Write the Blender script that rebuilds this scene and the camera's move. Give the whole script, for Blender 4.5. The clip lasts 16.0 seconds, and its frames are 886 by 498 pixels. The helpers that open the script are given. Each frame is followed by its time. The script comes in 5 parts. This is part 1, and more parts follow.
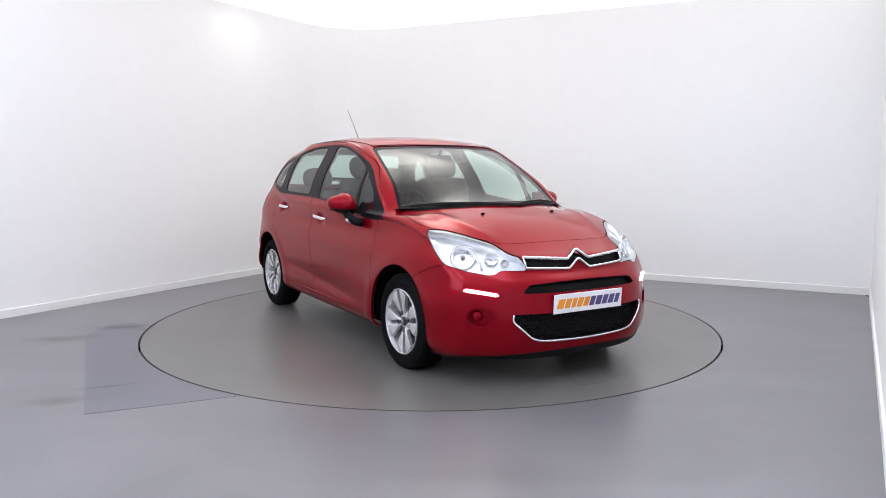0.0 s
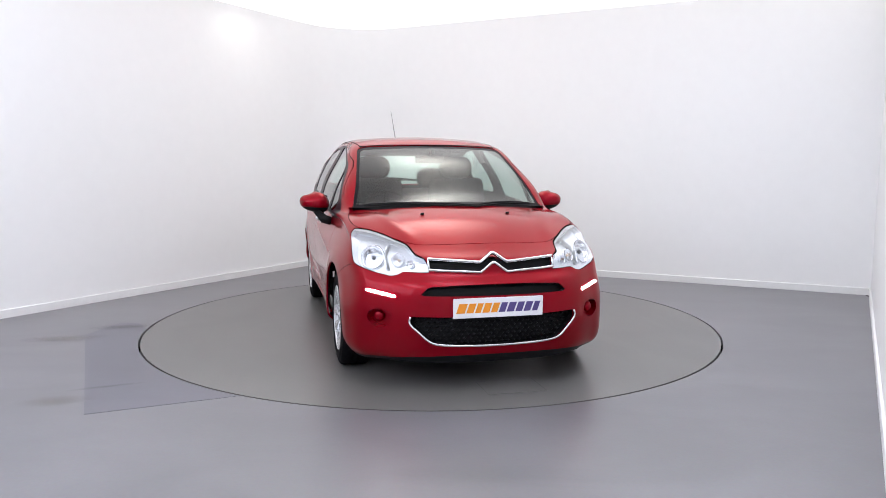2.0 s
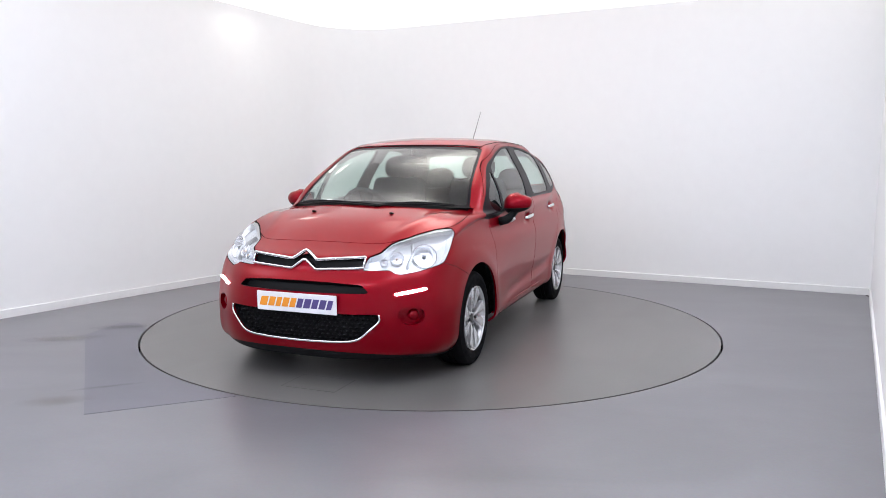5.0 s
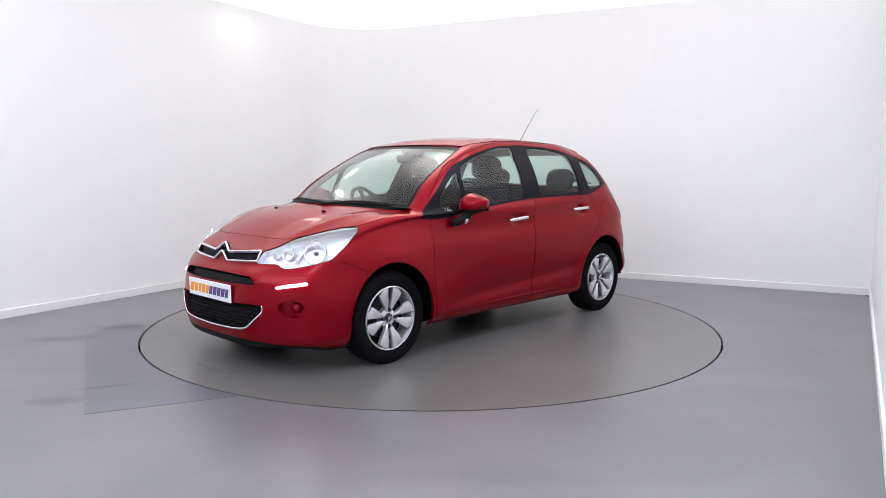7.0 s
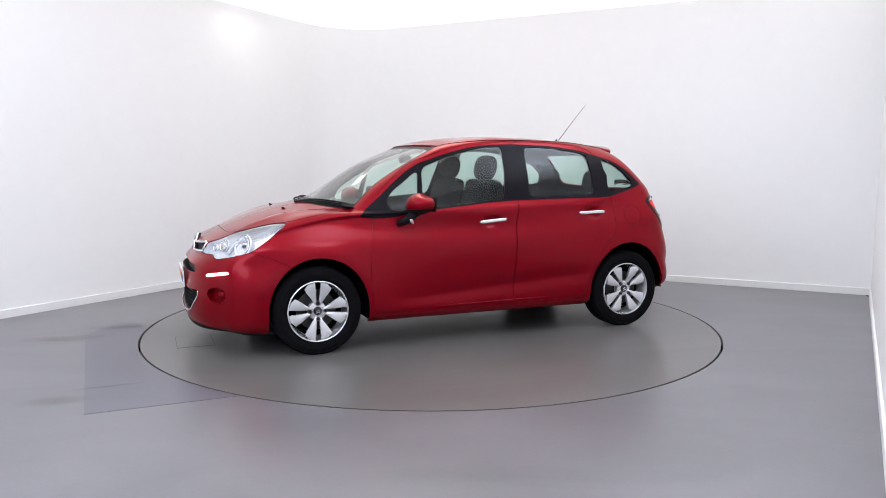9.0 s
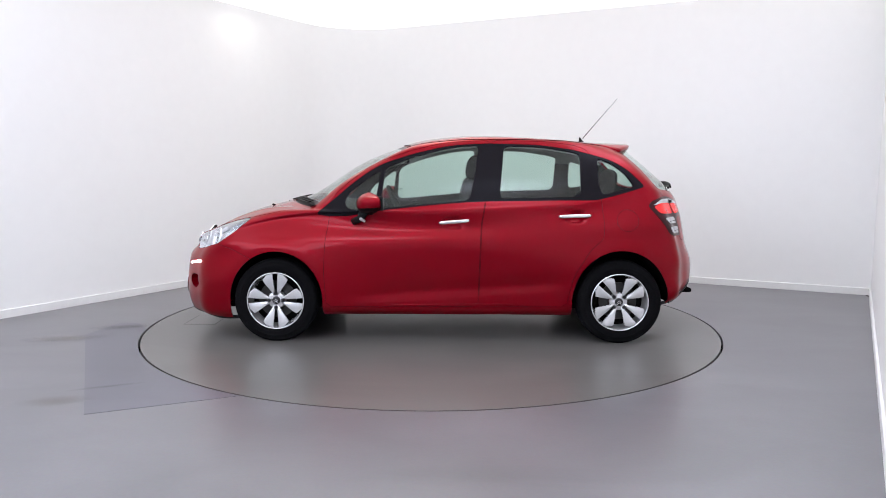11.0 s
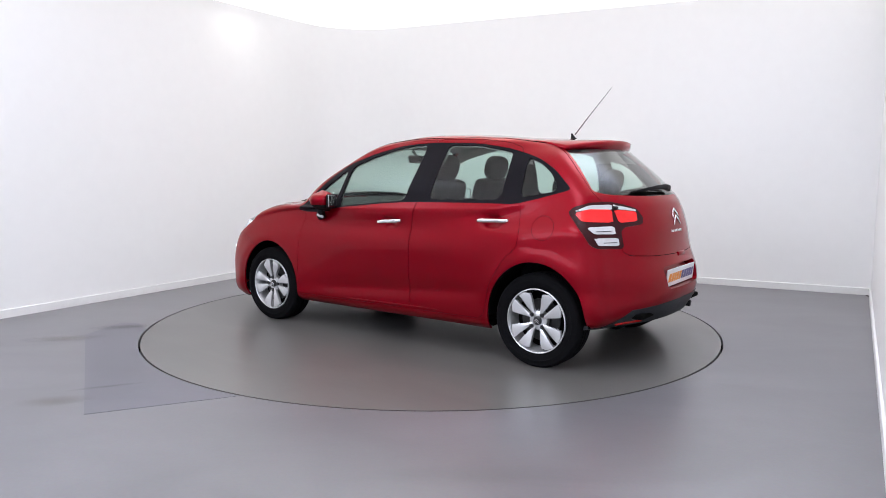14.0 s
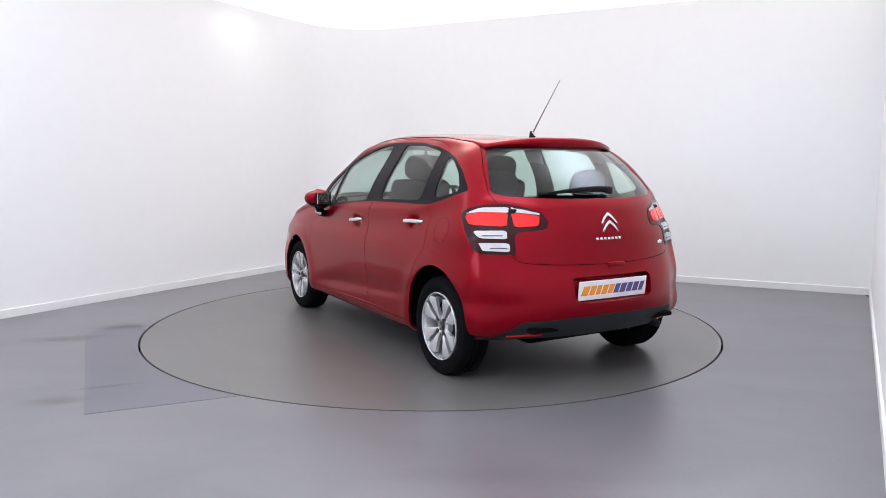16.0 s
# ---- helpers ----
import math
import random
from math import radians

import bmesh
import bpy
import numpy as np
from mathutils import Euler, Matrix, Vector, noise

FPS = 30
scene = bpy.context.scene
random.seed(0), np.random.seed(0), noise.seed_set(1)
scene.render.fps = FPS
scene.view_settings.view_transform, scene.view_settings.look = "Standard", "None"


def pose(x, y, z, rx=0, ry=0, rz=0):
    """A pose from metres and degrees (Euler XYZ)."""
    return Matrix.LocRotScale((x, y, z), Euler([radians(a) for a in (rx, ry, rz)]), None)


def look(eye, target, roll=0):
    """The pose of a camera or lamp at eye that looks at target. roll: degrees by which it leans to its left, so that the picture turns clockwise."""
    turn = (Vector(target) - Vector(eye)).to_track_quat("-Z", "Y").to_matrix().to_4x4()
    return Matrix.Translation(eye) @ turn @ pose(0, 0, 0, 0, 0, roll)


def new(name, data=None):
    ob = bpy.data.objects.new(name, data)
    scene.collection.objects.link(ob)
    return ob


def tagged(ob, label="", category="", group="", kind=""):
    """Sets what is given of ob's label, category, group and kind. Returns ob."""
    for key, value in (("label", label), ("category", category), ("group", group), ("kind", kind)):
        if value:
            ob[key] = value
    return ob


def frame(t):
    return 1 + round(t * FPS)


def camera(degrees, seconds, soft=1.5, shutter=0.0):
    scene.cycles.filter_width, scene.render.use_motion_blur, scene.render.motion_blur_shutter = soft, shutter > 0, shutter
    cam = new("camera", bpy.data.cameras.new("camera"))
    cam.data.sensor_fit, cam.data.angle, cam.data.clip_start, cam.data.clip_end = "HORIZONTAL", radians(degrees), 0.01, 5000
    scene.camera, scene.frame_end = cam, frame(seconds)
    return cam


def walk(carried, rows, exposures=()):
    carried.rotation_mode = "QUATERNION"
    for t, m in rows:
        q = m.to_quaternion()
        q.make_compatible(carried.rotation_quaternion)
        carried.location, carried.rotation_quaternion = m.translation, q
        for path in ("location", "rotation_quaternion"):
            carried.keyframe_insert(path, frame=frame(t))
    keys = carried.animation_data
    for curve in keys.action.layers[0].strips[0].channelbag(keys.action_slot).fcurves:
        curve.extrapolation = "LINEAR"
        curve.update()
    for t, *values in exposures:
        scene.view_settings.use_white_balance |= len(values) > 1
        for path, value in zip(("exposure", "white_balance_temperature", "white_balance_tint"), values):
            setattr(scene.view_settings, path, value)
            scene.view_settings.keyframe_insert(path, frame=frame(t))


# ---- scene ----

# ---- camera: stands still on its tripod beside one wall ----
cam = camera(62.57, 16.0, soft=0.7)
TILT, YAW, ROLL = 6.477, 0.831, 0.167
EYE = Vector((0.0, -5.883, 1.260))
AIM = EYE + Vector((math.sin(radians(YAW)) * math.cos(radians(TILT)), math.cos(radians(YAW)) * math.cos(radians(TILT)), -math.sin(radians(TILT))))
STAND = look(EYE, AIM, ROLL)
walk(cam, [(0.0, STAND), (16.0, STAND)])

# ---- light: a closed white studio; its ceiling lamps are put in as glow of the ceiling ----
world = bpy.data.worlds.new("studio_air")
world.use_nodes = True
scene.world = world
world.node_tree.nodes["Background"].inputs[0].default_value = (0.9, 0.93, 1.0, 1)
world.node_tree.nodes["Background"].inputs[1].default_value = 0.02
scene.view_settings.exposure = 0.05
CEILING = 3.005


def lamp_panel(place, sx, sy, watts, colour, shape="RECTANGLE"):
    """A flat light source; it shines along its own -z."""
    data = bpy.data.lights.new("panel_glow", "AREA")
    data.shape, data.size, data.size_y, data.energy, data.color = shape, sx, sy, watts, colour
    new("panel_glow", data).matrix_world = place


def in_room(along, across):
    """Plan coordinates from distances along the side walls and across the room."""
    return 0.515 * along + 0.857 * across, 0.857 * along - 0.515 * across


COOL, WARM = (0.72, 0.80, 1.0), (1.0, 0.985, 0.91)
# soft ceiling glow stands in for lamps: warm over the car, cool along the sides
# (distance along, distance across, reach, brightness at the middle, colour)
# the spots at -4.4 are unseen, added to brighten the camera's end
CEILING_GLOW = ((0.55, -0.25, 1.05, 5.5, WARM), (0.5, 2.1, 1.1, 6.0, COOL), (-2.3, -2.1, 1.0, 2.5, COOL), (-2.2, 2.0, 1.0, 6.0, COOL), (-4.4, -1.4, 1.0, 1.5, COOL), (-4.4, 1.1, 1.1, 8.0, COOL))
# downlight close to the side wall, and an unseen cool soft light added high up at the camera's end
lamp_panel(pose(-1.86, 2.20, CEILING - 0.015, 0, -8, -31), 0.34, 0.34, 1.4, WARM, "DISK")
lamp_panel(look((*in_room(-5.3, -0.2), 2.15), (*in_room(0.0, 1.5), 0.7)), 3.4, 1.1, 42, COOL)


# ---- materials ----
def nodes_of(name):
    m = bpy.data.materials.new(name)
    m.use_nodes = True
    return m, m.node_tree.nodes, m.node_tree.links, m.node_tree.nodes["Principled BSDF"]


def surface(name, colour, rough=0.5, metal=0.0, coat=0.0, vary=0.0, scale=8.0, bump=0.0, bump_scale=200.0, spec=0.5):
    """A material whose colour and gloss wander at two scales, with fine relief."""
    m, n, l, b = nodes_of(name)
    b.inputs["Base Color"].default_value = (*colour, 1)
    b.inputs["Roughness"].default_value, b.inputs["Metallic"].default_value = rough, metal
    b.inputs["Coat Weight"].default_value, b.inputs["Coat Roughness"].default_value = coat, 0.10
    b.inputs["Specular IOR Level"].default_value = spec
    co = n.new("ShaderNodeTexCoord")
    if vary:
        big, fine, mix, ramp = n.new("ShaderNodeTexNoise"), n.new("ShaderNodeTexNoise"), n.new("ShaderNodeMath"), n.new("ShaderNodeMapRange")
        big.inputs["Scale"].default_value, fine.inputs["Scale"].default_value = scale, scale * 14
        big.inputs["Detail"].default_value = fine.inputs["Detail"].default_value = 4
        l.new(co.outputs["Object"], big.inputs["Vector"]), l.new(co.outputs["Object"], fine.inputs["Vector"])
        mix.operation = "ADD"
        l.new(big.outputs["Fac"], mix.inputs[0]), l.new(fine.outputs["Fac"], mix.inputs[1])
        ramp.inputs["From Min"].default_value, ramp.inputs["From Max"].default_value = 0.6, 1.4
        ramp.inputs["To Min"].default_value, ramp.inputs["To Max"].default_value = 1 - vary, 1 + vary
        l.new(mix.outputs[0], ramp.inputs["Value"])
        scale_node = n.new("ShaderNodeVectorMath")
        scale_node.operation = "SCALE"
        scale_node.inputs[0].default_value = colour
        l.new(ramp.outputs[0], scale_node.inputs["Scale"]), l.new(scale_node.outputs[0], b.inputs["Base Color"])
        gloss = n.new("ShaderNodeMath")
        gloss.operation, gloss.inputs[1].default_value = "MULTIPLY", rough
        l.new(ramp.outputs[0], gloss.inputs[0]), l.new(gloss.outputs[0], b.inputs["Roughness"])
    if bump:
        grain, relief = n.new("ShaderNodeTexNoise"), n.new("ShaderNodeBump")
        grain.inputs["Scale"].default_value, relief.inputs["Strength"].default_value = bump_scale, bump
        relief.inputs["Distance"].default_value = 0.002
        l.new(co.outputs["Object"], grain.inputs["Vector"]), l.new(grain.outputs["Fac"], relief.inputs["Height"]), l.new(relief.outputs[0], b.inputs["Normal"])
    return m


def glow(name, colour, strength):
    m, n, l, b = nodes_of(name)
    b.inputs["Base Color"].default_value = (*colour, 1)
    b.inputs["Emission Color"].default_value, b.inputs["Emission Strength"].default_value = (*colour, 1), strength
    return m


def glass(name, tint, rough=0.0):
    """Thin tinted sheet: clear straight through, with a mirror gloss that grows at grazing angles."""
    m, n, l, b = nodes_of(name)
    clear, shine, mix, facing = n.new("ShaderNodeBsdfTransparent"), n.new("ShaderNodeBsdfGlossy"), n.new("ShaderNodeMixShader"), n.new("ShaderNodeLayerWeight")
    power, gain = n.new("ShaderNodeMath"), n.new("ShaderNodeMath")
    power.operation, power.inputs[1].default_value = "POWER", 4.0
    gain.operation, gain.inputs[1].default_value, gain.inputs[2].default_value = "MULTIPLY_ADD", 0.90, 0.03
    clear.inputs[0].default_value, shine.inputs["Roughness"].default_value = (*tint, 1), rough
    shine.inputs[0].default_value = (1, 1, 1, 1)
    l.new(facing.outputs["Facing"], power.inputs[0]), l.new(power.outputs[0], gain.inputs[0]), l.new(gain.outputs[0], mix.inputs[0])
    l.new(clear.outputs[0], mix.inputs[1]), l.new(shine.outputs[0], mix.inputs[2])
    l.new(mix.outputs[0], n["Material Output"].inputs[0])
    n.remove(b)
    return m


WALL = surface("white_wall_paint", (0.82, 0.82, 0.82), 0.75, vary=0.015, scale=0.7, bump=0.05, bump_scale=120)
def glowing_ceiling(name):
    """White ceiling that emits an even light, with soft glow spots put in for lamps."""
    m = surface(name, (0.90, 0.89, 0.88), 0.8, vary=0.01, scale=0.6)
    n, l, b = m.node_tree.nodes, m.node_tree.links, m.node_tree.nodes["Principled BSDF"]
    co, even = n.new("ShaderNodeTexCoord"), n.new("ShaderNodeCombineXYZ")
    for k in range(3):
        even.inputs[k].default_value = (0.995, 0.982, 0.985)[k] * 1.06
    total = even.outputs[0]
    for along, across, reach, strength, tint in CEILING_GLOW:
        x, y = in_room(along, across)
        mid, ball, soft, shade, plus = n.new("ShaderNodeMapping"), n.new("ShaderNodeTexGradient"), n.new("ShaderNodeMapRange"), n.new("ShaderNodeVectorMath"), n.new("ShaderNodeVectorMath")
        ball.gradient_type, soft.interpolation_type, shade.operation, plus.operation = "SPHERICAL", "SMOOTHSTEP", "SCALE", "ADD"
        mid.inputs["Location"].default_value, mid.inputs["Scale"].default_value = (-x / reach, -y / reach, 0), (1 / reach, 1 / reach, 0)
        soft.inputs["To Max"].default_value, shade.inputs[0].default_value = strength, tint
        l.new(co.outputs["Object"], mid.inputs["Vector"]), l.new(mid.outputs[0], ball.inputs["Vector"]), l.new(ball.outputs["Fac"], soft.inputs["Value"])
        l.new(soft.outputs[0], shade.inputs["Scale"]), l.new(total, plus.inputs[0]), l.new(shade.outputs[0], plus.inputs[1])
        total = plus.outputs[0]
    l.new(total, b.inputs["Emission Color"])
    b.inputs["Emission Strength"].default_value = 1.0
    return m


CEIL = glowing_ceiling("glowing_white_ceiling")
SKIRT = surface("white_skirting_paint", (0.76, 0.76, 0.76), 0.55, vary=0.02, scale=3)
PAINT = surface("metallic_red_car_paint", (0.225, 0.0002, 0.0075), 0.32, metal=0.50, coat=1.0, vary=0.01, scale=30, spec=0.05)
PAINT.node_tree.nodes["Principled BSDF"].inputs["Specular Tint"].default_value = (1.0, 0.15, 0.2, 1)
PAINT.node_tree.nodes["Principled BSDF"].inputs["Coat IOR"].default_value = 1.24
PAINT.node_tree.nodes["Principled BSDF"].inputs["Coat Roughness"].default_value = 0.08
BLACK = surface("black_plastic", (0.008, 0.008, 0.009), 0.5, vary=0.15, scale=25, bump=0.04, bump_scale=500, spec=0.1)
TRIM = surface("satin_black_pillar_film", (0.006, 0.005, 0.008), 0.32, vary=0.1, scale=12, spec=0.08)
RUBBER = surface("tyre_rubber", (0.005, 0.005, 0.006), 0.8, vary=0.25, scale=20, bump=0.06, bump_scale=400, spec=0.06)
ALLOY = surface("silver_alloy", (0.74, 0.75, 0.77), 0.27, metal=0.7, vary=0.012, scale=12)
CHROME = surface("chrome", (0.82, 0.83, 0.85), 0.08, metal=1.0, vary=0.03, scale=40)
STEEL = surface("brake_steel", (0.045, 0.045, 0.045), 0.45, metal=0.8, vary=0.2, scale=30)
VOID = surface("dark_underbody", (0.003, 0.003, 0.003), 0.9, vary=0.3, scale=10, spec=0.05)
CLOTH = surface("dark_grey_seat_cloth", (0.010, 0.011, 0.015), 0.9, vary=0.15, scale=9, spec=0.1)
DASH = surface("dark_soft_touch_plastic", (0.016, 0.0165, 0.018), 0.6, vary=0.1, scale=7, spec=0.12)
LINING = surface("light_grey_headlining", (0.42, 0.42, 0.41), 0.95, vary=0.05, scale=30, bump=0.04, bump_scale=400)
WINDOW = glass("green_tinted_window_glass", (0.68, 0.81, 0.76), 0.06)
LENS = glass("clear_lamp_lens", (0.93, 0.95, 0.96))
WHITE = surface("white_plate_plastic", (0.82, 0.82, 0.84), 0.35, vary=0.02, scale=20)
REFLECTOR = surface("lamp_reflector", (0.80, 0.81, 0.85), 0.20, metal=0.50, vary=0.02, scale=60)
BOWL = surface("bright_lamp_bowl", (0.90, 0.90, 0.93), 0.14, metal=0.75, vary=0.02, scale=60)
MIRROR = surface("mirror_glass", (0.86, 0.88, 0.88), 0.02, metal=1.0)
REDLAMP = surface("red_lamp_lens", (0.45, 0.006, 0.006), 0.2, coat=0.4, vary=0.15, scale=40, spec=0.2)
LITRED = surface("lit_red_lamp_lens", (0.45, 0.006, 0.006), 0.2, coat=0.4, vary=0.15, scale=40, spec=0.2)
LITRED.node_tree.nodes["Principled BSDF"].inputs["Emission Color"].default_value = (1.0, 0.02, 0.03, 1)
LITRED.node_tree.nodes["Principled BSDF"].inputs["Emission Strength"].default_value = 0.42
ORANGE = surface("orange_print", (0.85, 0.30, 0.02), 0.4, vary=0.03, scale=40)
PURPLE = surface("violet_print", (0.085, 0.06, 0.21), 0.4, vary=0.03, scale=40)
DRL = glow("daytime_lamp_white", (0.93, 0.95, 1.0), 12.0)


# ---- car body surface: rings stacked from the sill to the roof, in the car's own space (x forward, y left, origin between the axles) ----
FACE = (0.0, 0.26, 0.5, 0.7, 0.86)
SIDES = 11


def smooth_interp(x, pairs):
    """Monotone cubic through (x, value) pairs."""
    p = sorted(pairs)
    xs, ys = np.array([a for a, _ in p]), np.array([b for _, b in p])
    h, s = np.diff(xs), np.diff(ys) / np.diff(xs)
    m = np.zeros(len(xs))
    m[0], m[-1] = s[0], s[-1]
    for i in range(1, len(xs) - 1):
        m[i] = 0 if s[i - 1] * s[i] <= 0 else 2 * s[i - 1] * s[i] / (s[i - 1] + s[i])
    x = np.clip(x, xs[0], xs[-1])
    k = np.clip(np.searchsorted(xs, x) - 1, 0, len(h) - 1)
    t = (x - xs[k]) / h[k]
    return (2 * t**3 - 3 * t**2 + 1) * ys[k] + (t**3 - 2 * t**2 + t) * h[k] * m[k] + (3 * t**2 - 2 * t**3) * ys[k + 1] + (t**3 - t**2) * h[k] * m[k + 1]


def ring(front, front_set, front_pow, rear, rear_set, rear_pow, widths, heights):
    """Half a ring round the car: nose, flank and tail. front, rear: x on the centre line; *_set: how far the corners stand back;
    widths, heights: (x, half width) and (x, z)."""
    pts = []
    cf, cr = front - front_set, rear + rear_set
    wf, wr = smooth_interp(cf, widths), smooth_interp(cr, widths)
    for f in FACE:
        pts.append((front - front_set * f**front_pow, wf * f))
    for i in range(SIDES):
        x = cf + (cr - cf) * i / (SIDES - 1)
        pts.append((x, smooth_interp(x, widths)))
    for f in reversed(FACE):
        pts.append((rear + rear_set * f**rear_pow, wr * f))
    p = np.array(pts)
    return np.column_stack([p, smooth_interp(p[:, 0], heights)])


RINGS = [
    ring(1.934, 0.296, 3, -1.841, 0.301, 2.6, [(1.63, 0.726), (1.2, 0.775), (0, 0.775), (-1.2, 0.774), (-1.54, 0.697)], [(1.93, 0.164), (1.6, 0.148), (0.9, 0.195), (-0.9, 0.2), (-1.5, 0.261), (-1.84, 0.3)]),
    ring(2.012, 0.306, 3, -1.888, 0.302, 2.6, [(1.66, 0.771), (1.2, 0.841), (0, 0.812), (-1.2, 0.825), (-1.57, 0.805)], [(1.98, 0.175), (1.6, 0.223), (0.9, 0.244), (-0.9, 0.251), (-1.5, 0.301), (-1.9, 0.402)]),
    ring(2.048, 0.34, 3.2, -1.905, 0.325, 2.6, [(1.69, 0.784), (1.2, 0.853), (0, 0.818), (-1.2, 0.837), (-1.56, 0.827)], [(2.02, 0.324), (1.6, 0.334), (0.9, 0.345), (-0.9, 0.351), (-1.5, 0.417), (-1.92, 0.465)]),
    ring(2.038, 0.335, 3.2, -1.908, 0.325, 2.6, [(1.7, 0.787), (1.2, 0.851), (0, 0.828), (-1.2, 0.848), (-1.55, 0.812)], [(2.03, 0.476), (1.6, 0.483), (0.9, 0.48), (-0.9, 0.49), (-1.5, 0.507), (-1.93, 0.509)]),
    ring(2.014, 0.314, 3.2, -1.893, 0.31, 2.6, [(1.69, 0.757), (1.2, 0.843), (0, 0.839), (-1.2, 0.85), (-1.53, 0.817)], [(2.02, 0.597), (1.6, 0.617), (0.9, 0.617), (-0.9, 0.632), (-1.5, 0.62), (-1.92, 0.579)]),
    ring(1.957, 0.329, 3.2, -1.855, 0.305, 2.6, [(1.66, 0.767), (1.2, 0.818), (0, 0.838), (-1.2, 0.841), (-1.5, 0.801)], [(1.99, 0.653), (1.6, 0.706), (0.9, 0.736), (-0.9, 0.749), (-1.5, 0.772), (-1.88, 0.67)]),
    ring(1.938, 0.34, 3, -1.834, 0.322, 2.5, [(1.605, 0.739), (1.2, 0.772), (0, 0.81), (-1.2, 0.826), (-1.47, 0.806)], [(1.95, 0.729), (1.6, 0.777), (1.2, 0.839), (0.5, 0.826), (-0.9, 0.846), (-1.5, 0.861), (-1.86, 0.818)]),
    ring(1.835, 0.34, 2.8, -1.825, 0.363, 2.4, [(1.48, 0.748), (1.2, 0.753), (0, 0.819), (-1, 0.795), (-1.44, 0.774)], [(1.84, 0.775), (1.48, 0.841), (0.9, 0.914), (0, 0.918), (-0.9, 0.932), (-1.44, 0.97), (-1.84, 0.9)]),
    ring(1.523, 0.325, 2.6, -1.798, 0.344, 2.4, [(1.25, 0.71), (0.9, 0.781), (0, 0.812), (-1, 0.795), (-1.43, 0.726)], [(1.55, 0.915), (1.25, 0.943), (0.8, 0.936), (0, 0.965), (-0.9, 0.988), (-1.43, 1.071), (-1.81, 0.977)]),
    ring(1.207, 0.279, 2.4, -1.767, 0.348, 2.4, [(0.96, 0.727), (0.5, 0.781), (0, 0.786), (-1, 0.775), (-1.4, 0.708)], [(1.22, 1.001), (0.96, 0.961), (0.6, 0.978), (0, 1.016), (-0.9, 1.04), (-1.4, 1.127), (-1.765, 1.046)]),
    ring(0.972, 0.208, 2.4, -1.664, 0.321, 2.4, [(0.75, 0.706), (0.3, 0.743), (0, 0.749), (-0.9, 0.74), (-1.33, 0.677)], [(0.97, 1.098), (0.75, 1.105), (0, 1.126), (-0.9, 1.15), (-1.33, 1.221), (-1.665, 1.158)]),
    ring(0.706, 0.196, 2.3, -1.54, 0.291, 2.4, [(0.51, 0.634), (0.2, 0.668), (-0.3, 0.678), (-0.9, 0.676), (-1.24, 0.626)], [(0.71, 1.276), (0.51, 1.268), (0, 1.263), (-0.9, 1.28), (-1.24, 1.321), (-1.545, 1.264)]),
    ring(0.453, 0.176, 2.3, -1.409, 0.222, 2.4, [(0.29, 0.592), (0, 0.604), (-0.4, 0.6), (-0.9, 0.607), (-1.17, 0.551)], [(0.46, 1.38), (0.29, 1.389), (0, 1.393), (-0.4, 1.393), (-0.9, 1.389), (-1.17, 1.381), (-1.41, 1.38)]),
    ring(0.239, 0.127, 2.3, -1.31, 0.201, 2.4, [(0.11, 0.483), (-0.1, 0.528), (-0.4, 0.539), (-0.9, 0.532), (-1.11, 0.474)], [(0.24, 1.454), (0.11, 1.446), (-0.1, 1.465), (-0.4, 1.466), (-0.9, 1.448), (-1.11, 1.424), (-1.31, 1.429)]),
    ring(0.022, 0.101, 2.2, -1.15, 0.14, 2.2, [(-0.08, 0.311), (-0.2, 0.341), (-0.5, 0.353), (-0.9, 0.343), (-1.01, 0.313)], [(0.02, 1.483), (-0.3, 1.487), (-0.9, 1.451), (-1.15, 1.443)]),
    ring(-0.081, 0.061, 2.2, -1.018, 0.082, 2.2, [(-0.14, 0.001), (-0.94, 0.001)], [(-0.08, 1.495), (-0.3, 1.499), (-0.9, 1.462), (-1.02, 1.459)]),
]


def ghosts(c):
    """One more control line beyond each border: mirrored over the centre line, straight on below the sill."""
    flip = np.array([1, -1, 1])
    c = np.concatenate([c[:, 1:2] * flip, c, c[:, -2:-1] * flip], axis=1)
    return np.concatenate([2 * c[:1] - c[1:2], c, c[-2:-1] * flip], axis=0)


def spline(c, nv, nu):
    """Uniform cubic B-spline over the control net."""
    g = ghosts(c)

    def weights(n, count):
        s = np.linspace(0, n - 1, count)
        k = np.minimum(s.astype(int), n - 2)
        t = s - k
        w = np.zeros((count, n + 2))
        r = np.arange(count)
        for j, b in enumerate(((1 - t) ** 3 / 6, (3 * t**3 - 6 * t**2 + 4) / 6, (-3 * t**3 + 3 * t**2 + 3 * t + 1) / 6, t**3 / 6)):
            w[r, k + j] += b
        return w
    return np.einsum("av,vuc,bu->abc", weights(c.shape[0], nv), g, weights(c.shape[1], nu))


TARGET = np.array(RINGS)
NET = TARGET.copy()
for _ in range(4):
    NET = NET + 0.8 * (TARGET - spline(NET, *TARGET.shape[:2]))
NV, NU = 15 * 10 + 1, 20 * 15 + 1
SKIN = spline(NET, NV, NU)
SKIN[:, 0, 1] = SKIN[:, -1, 1] = SKIN[-1, :, 1] = 0.0


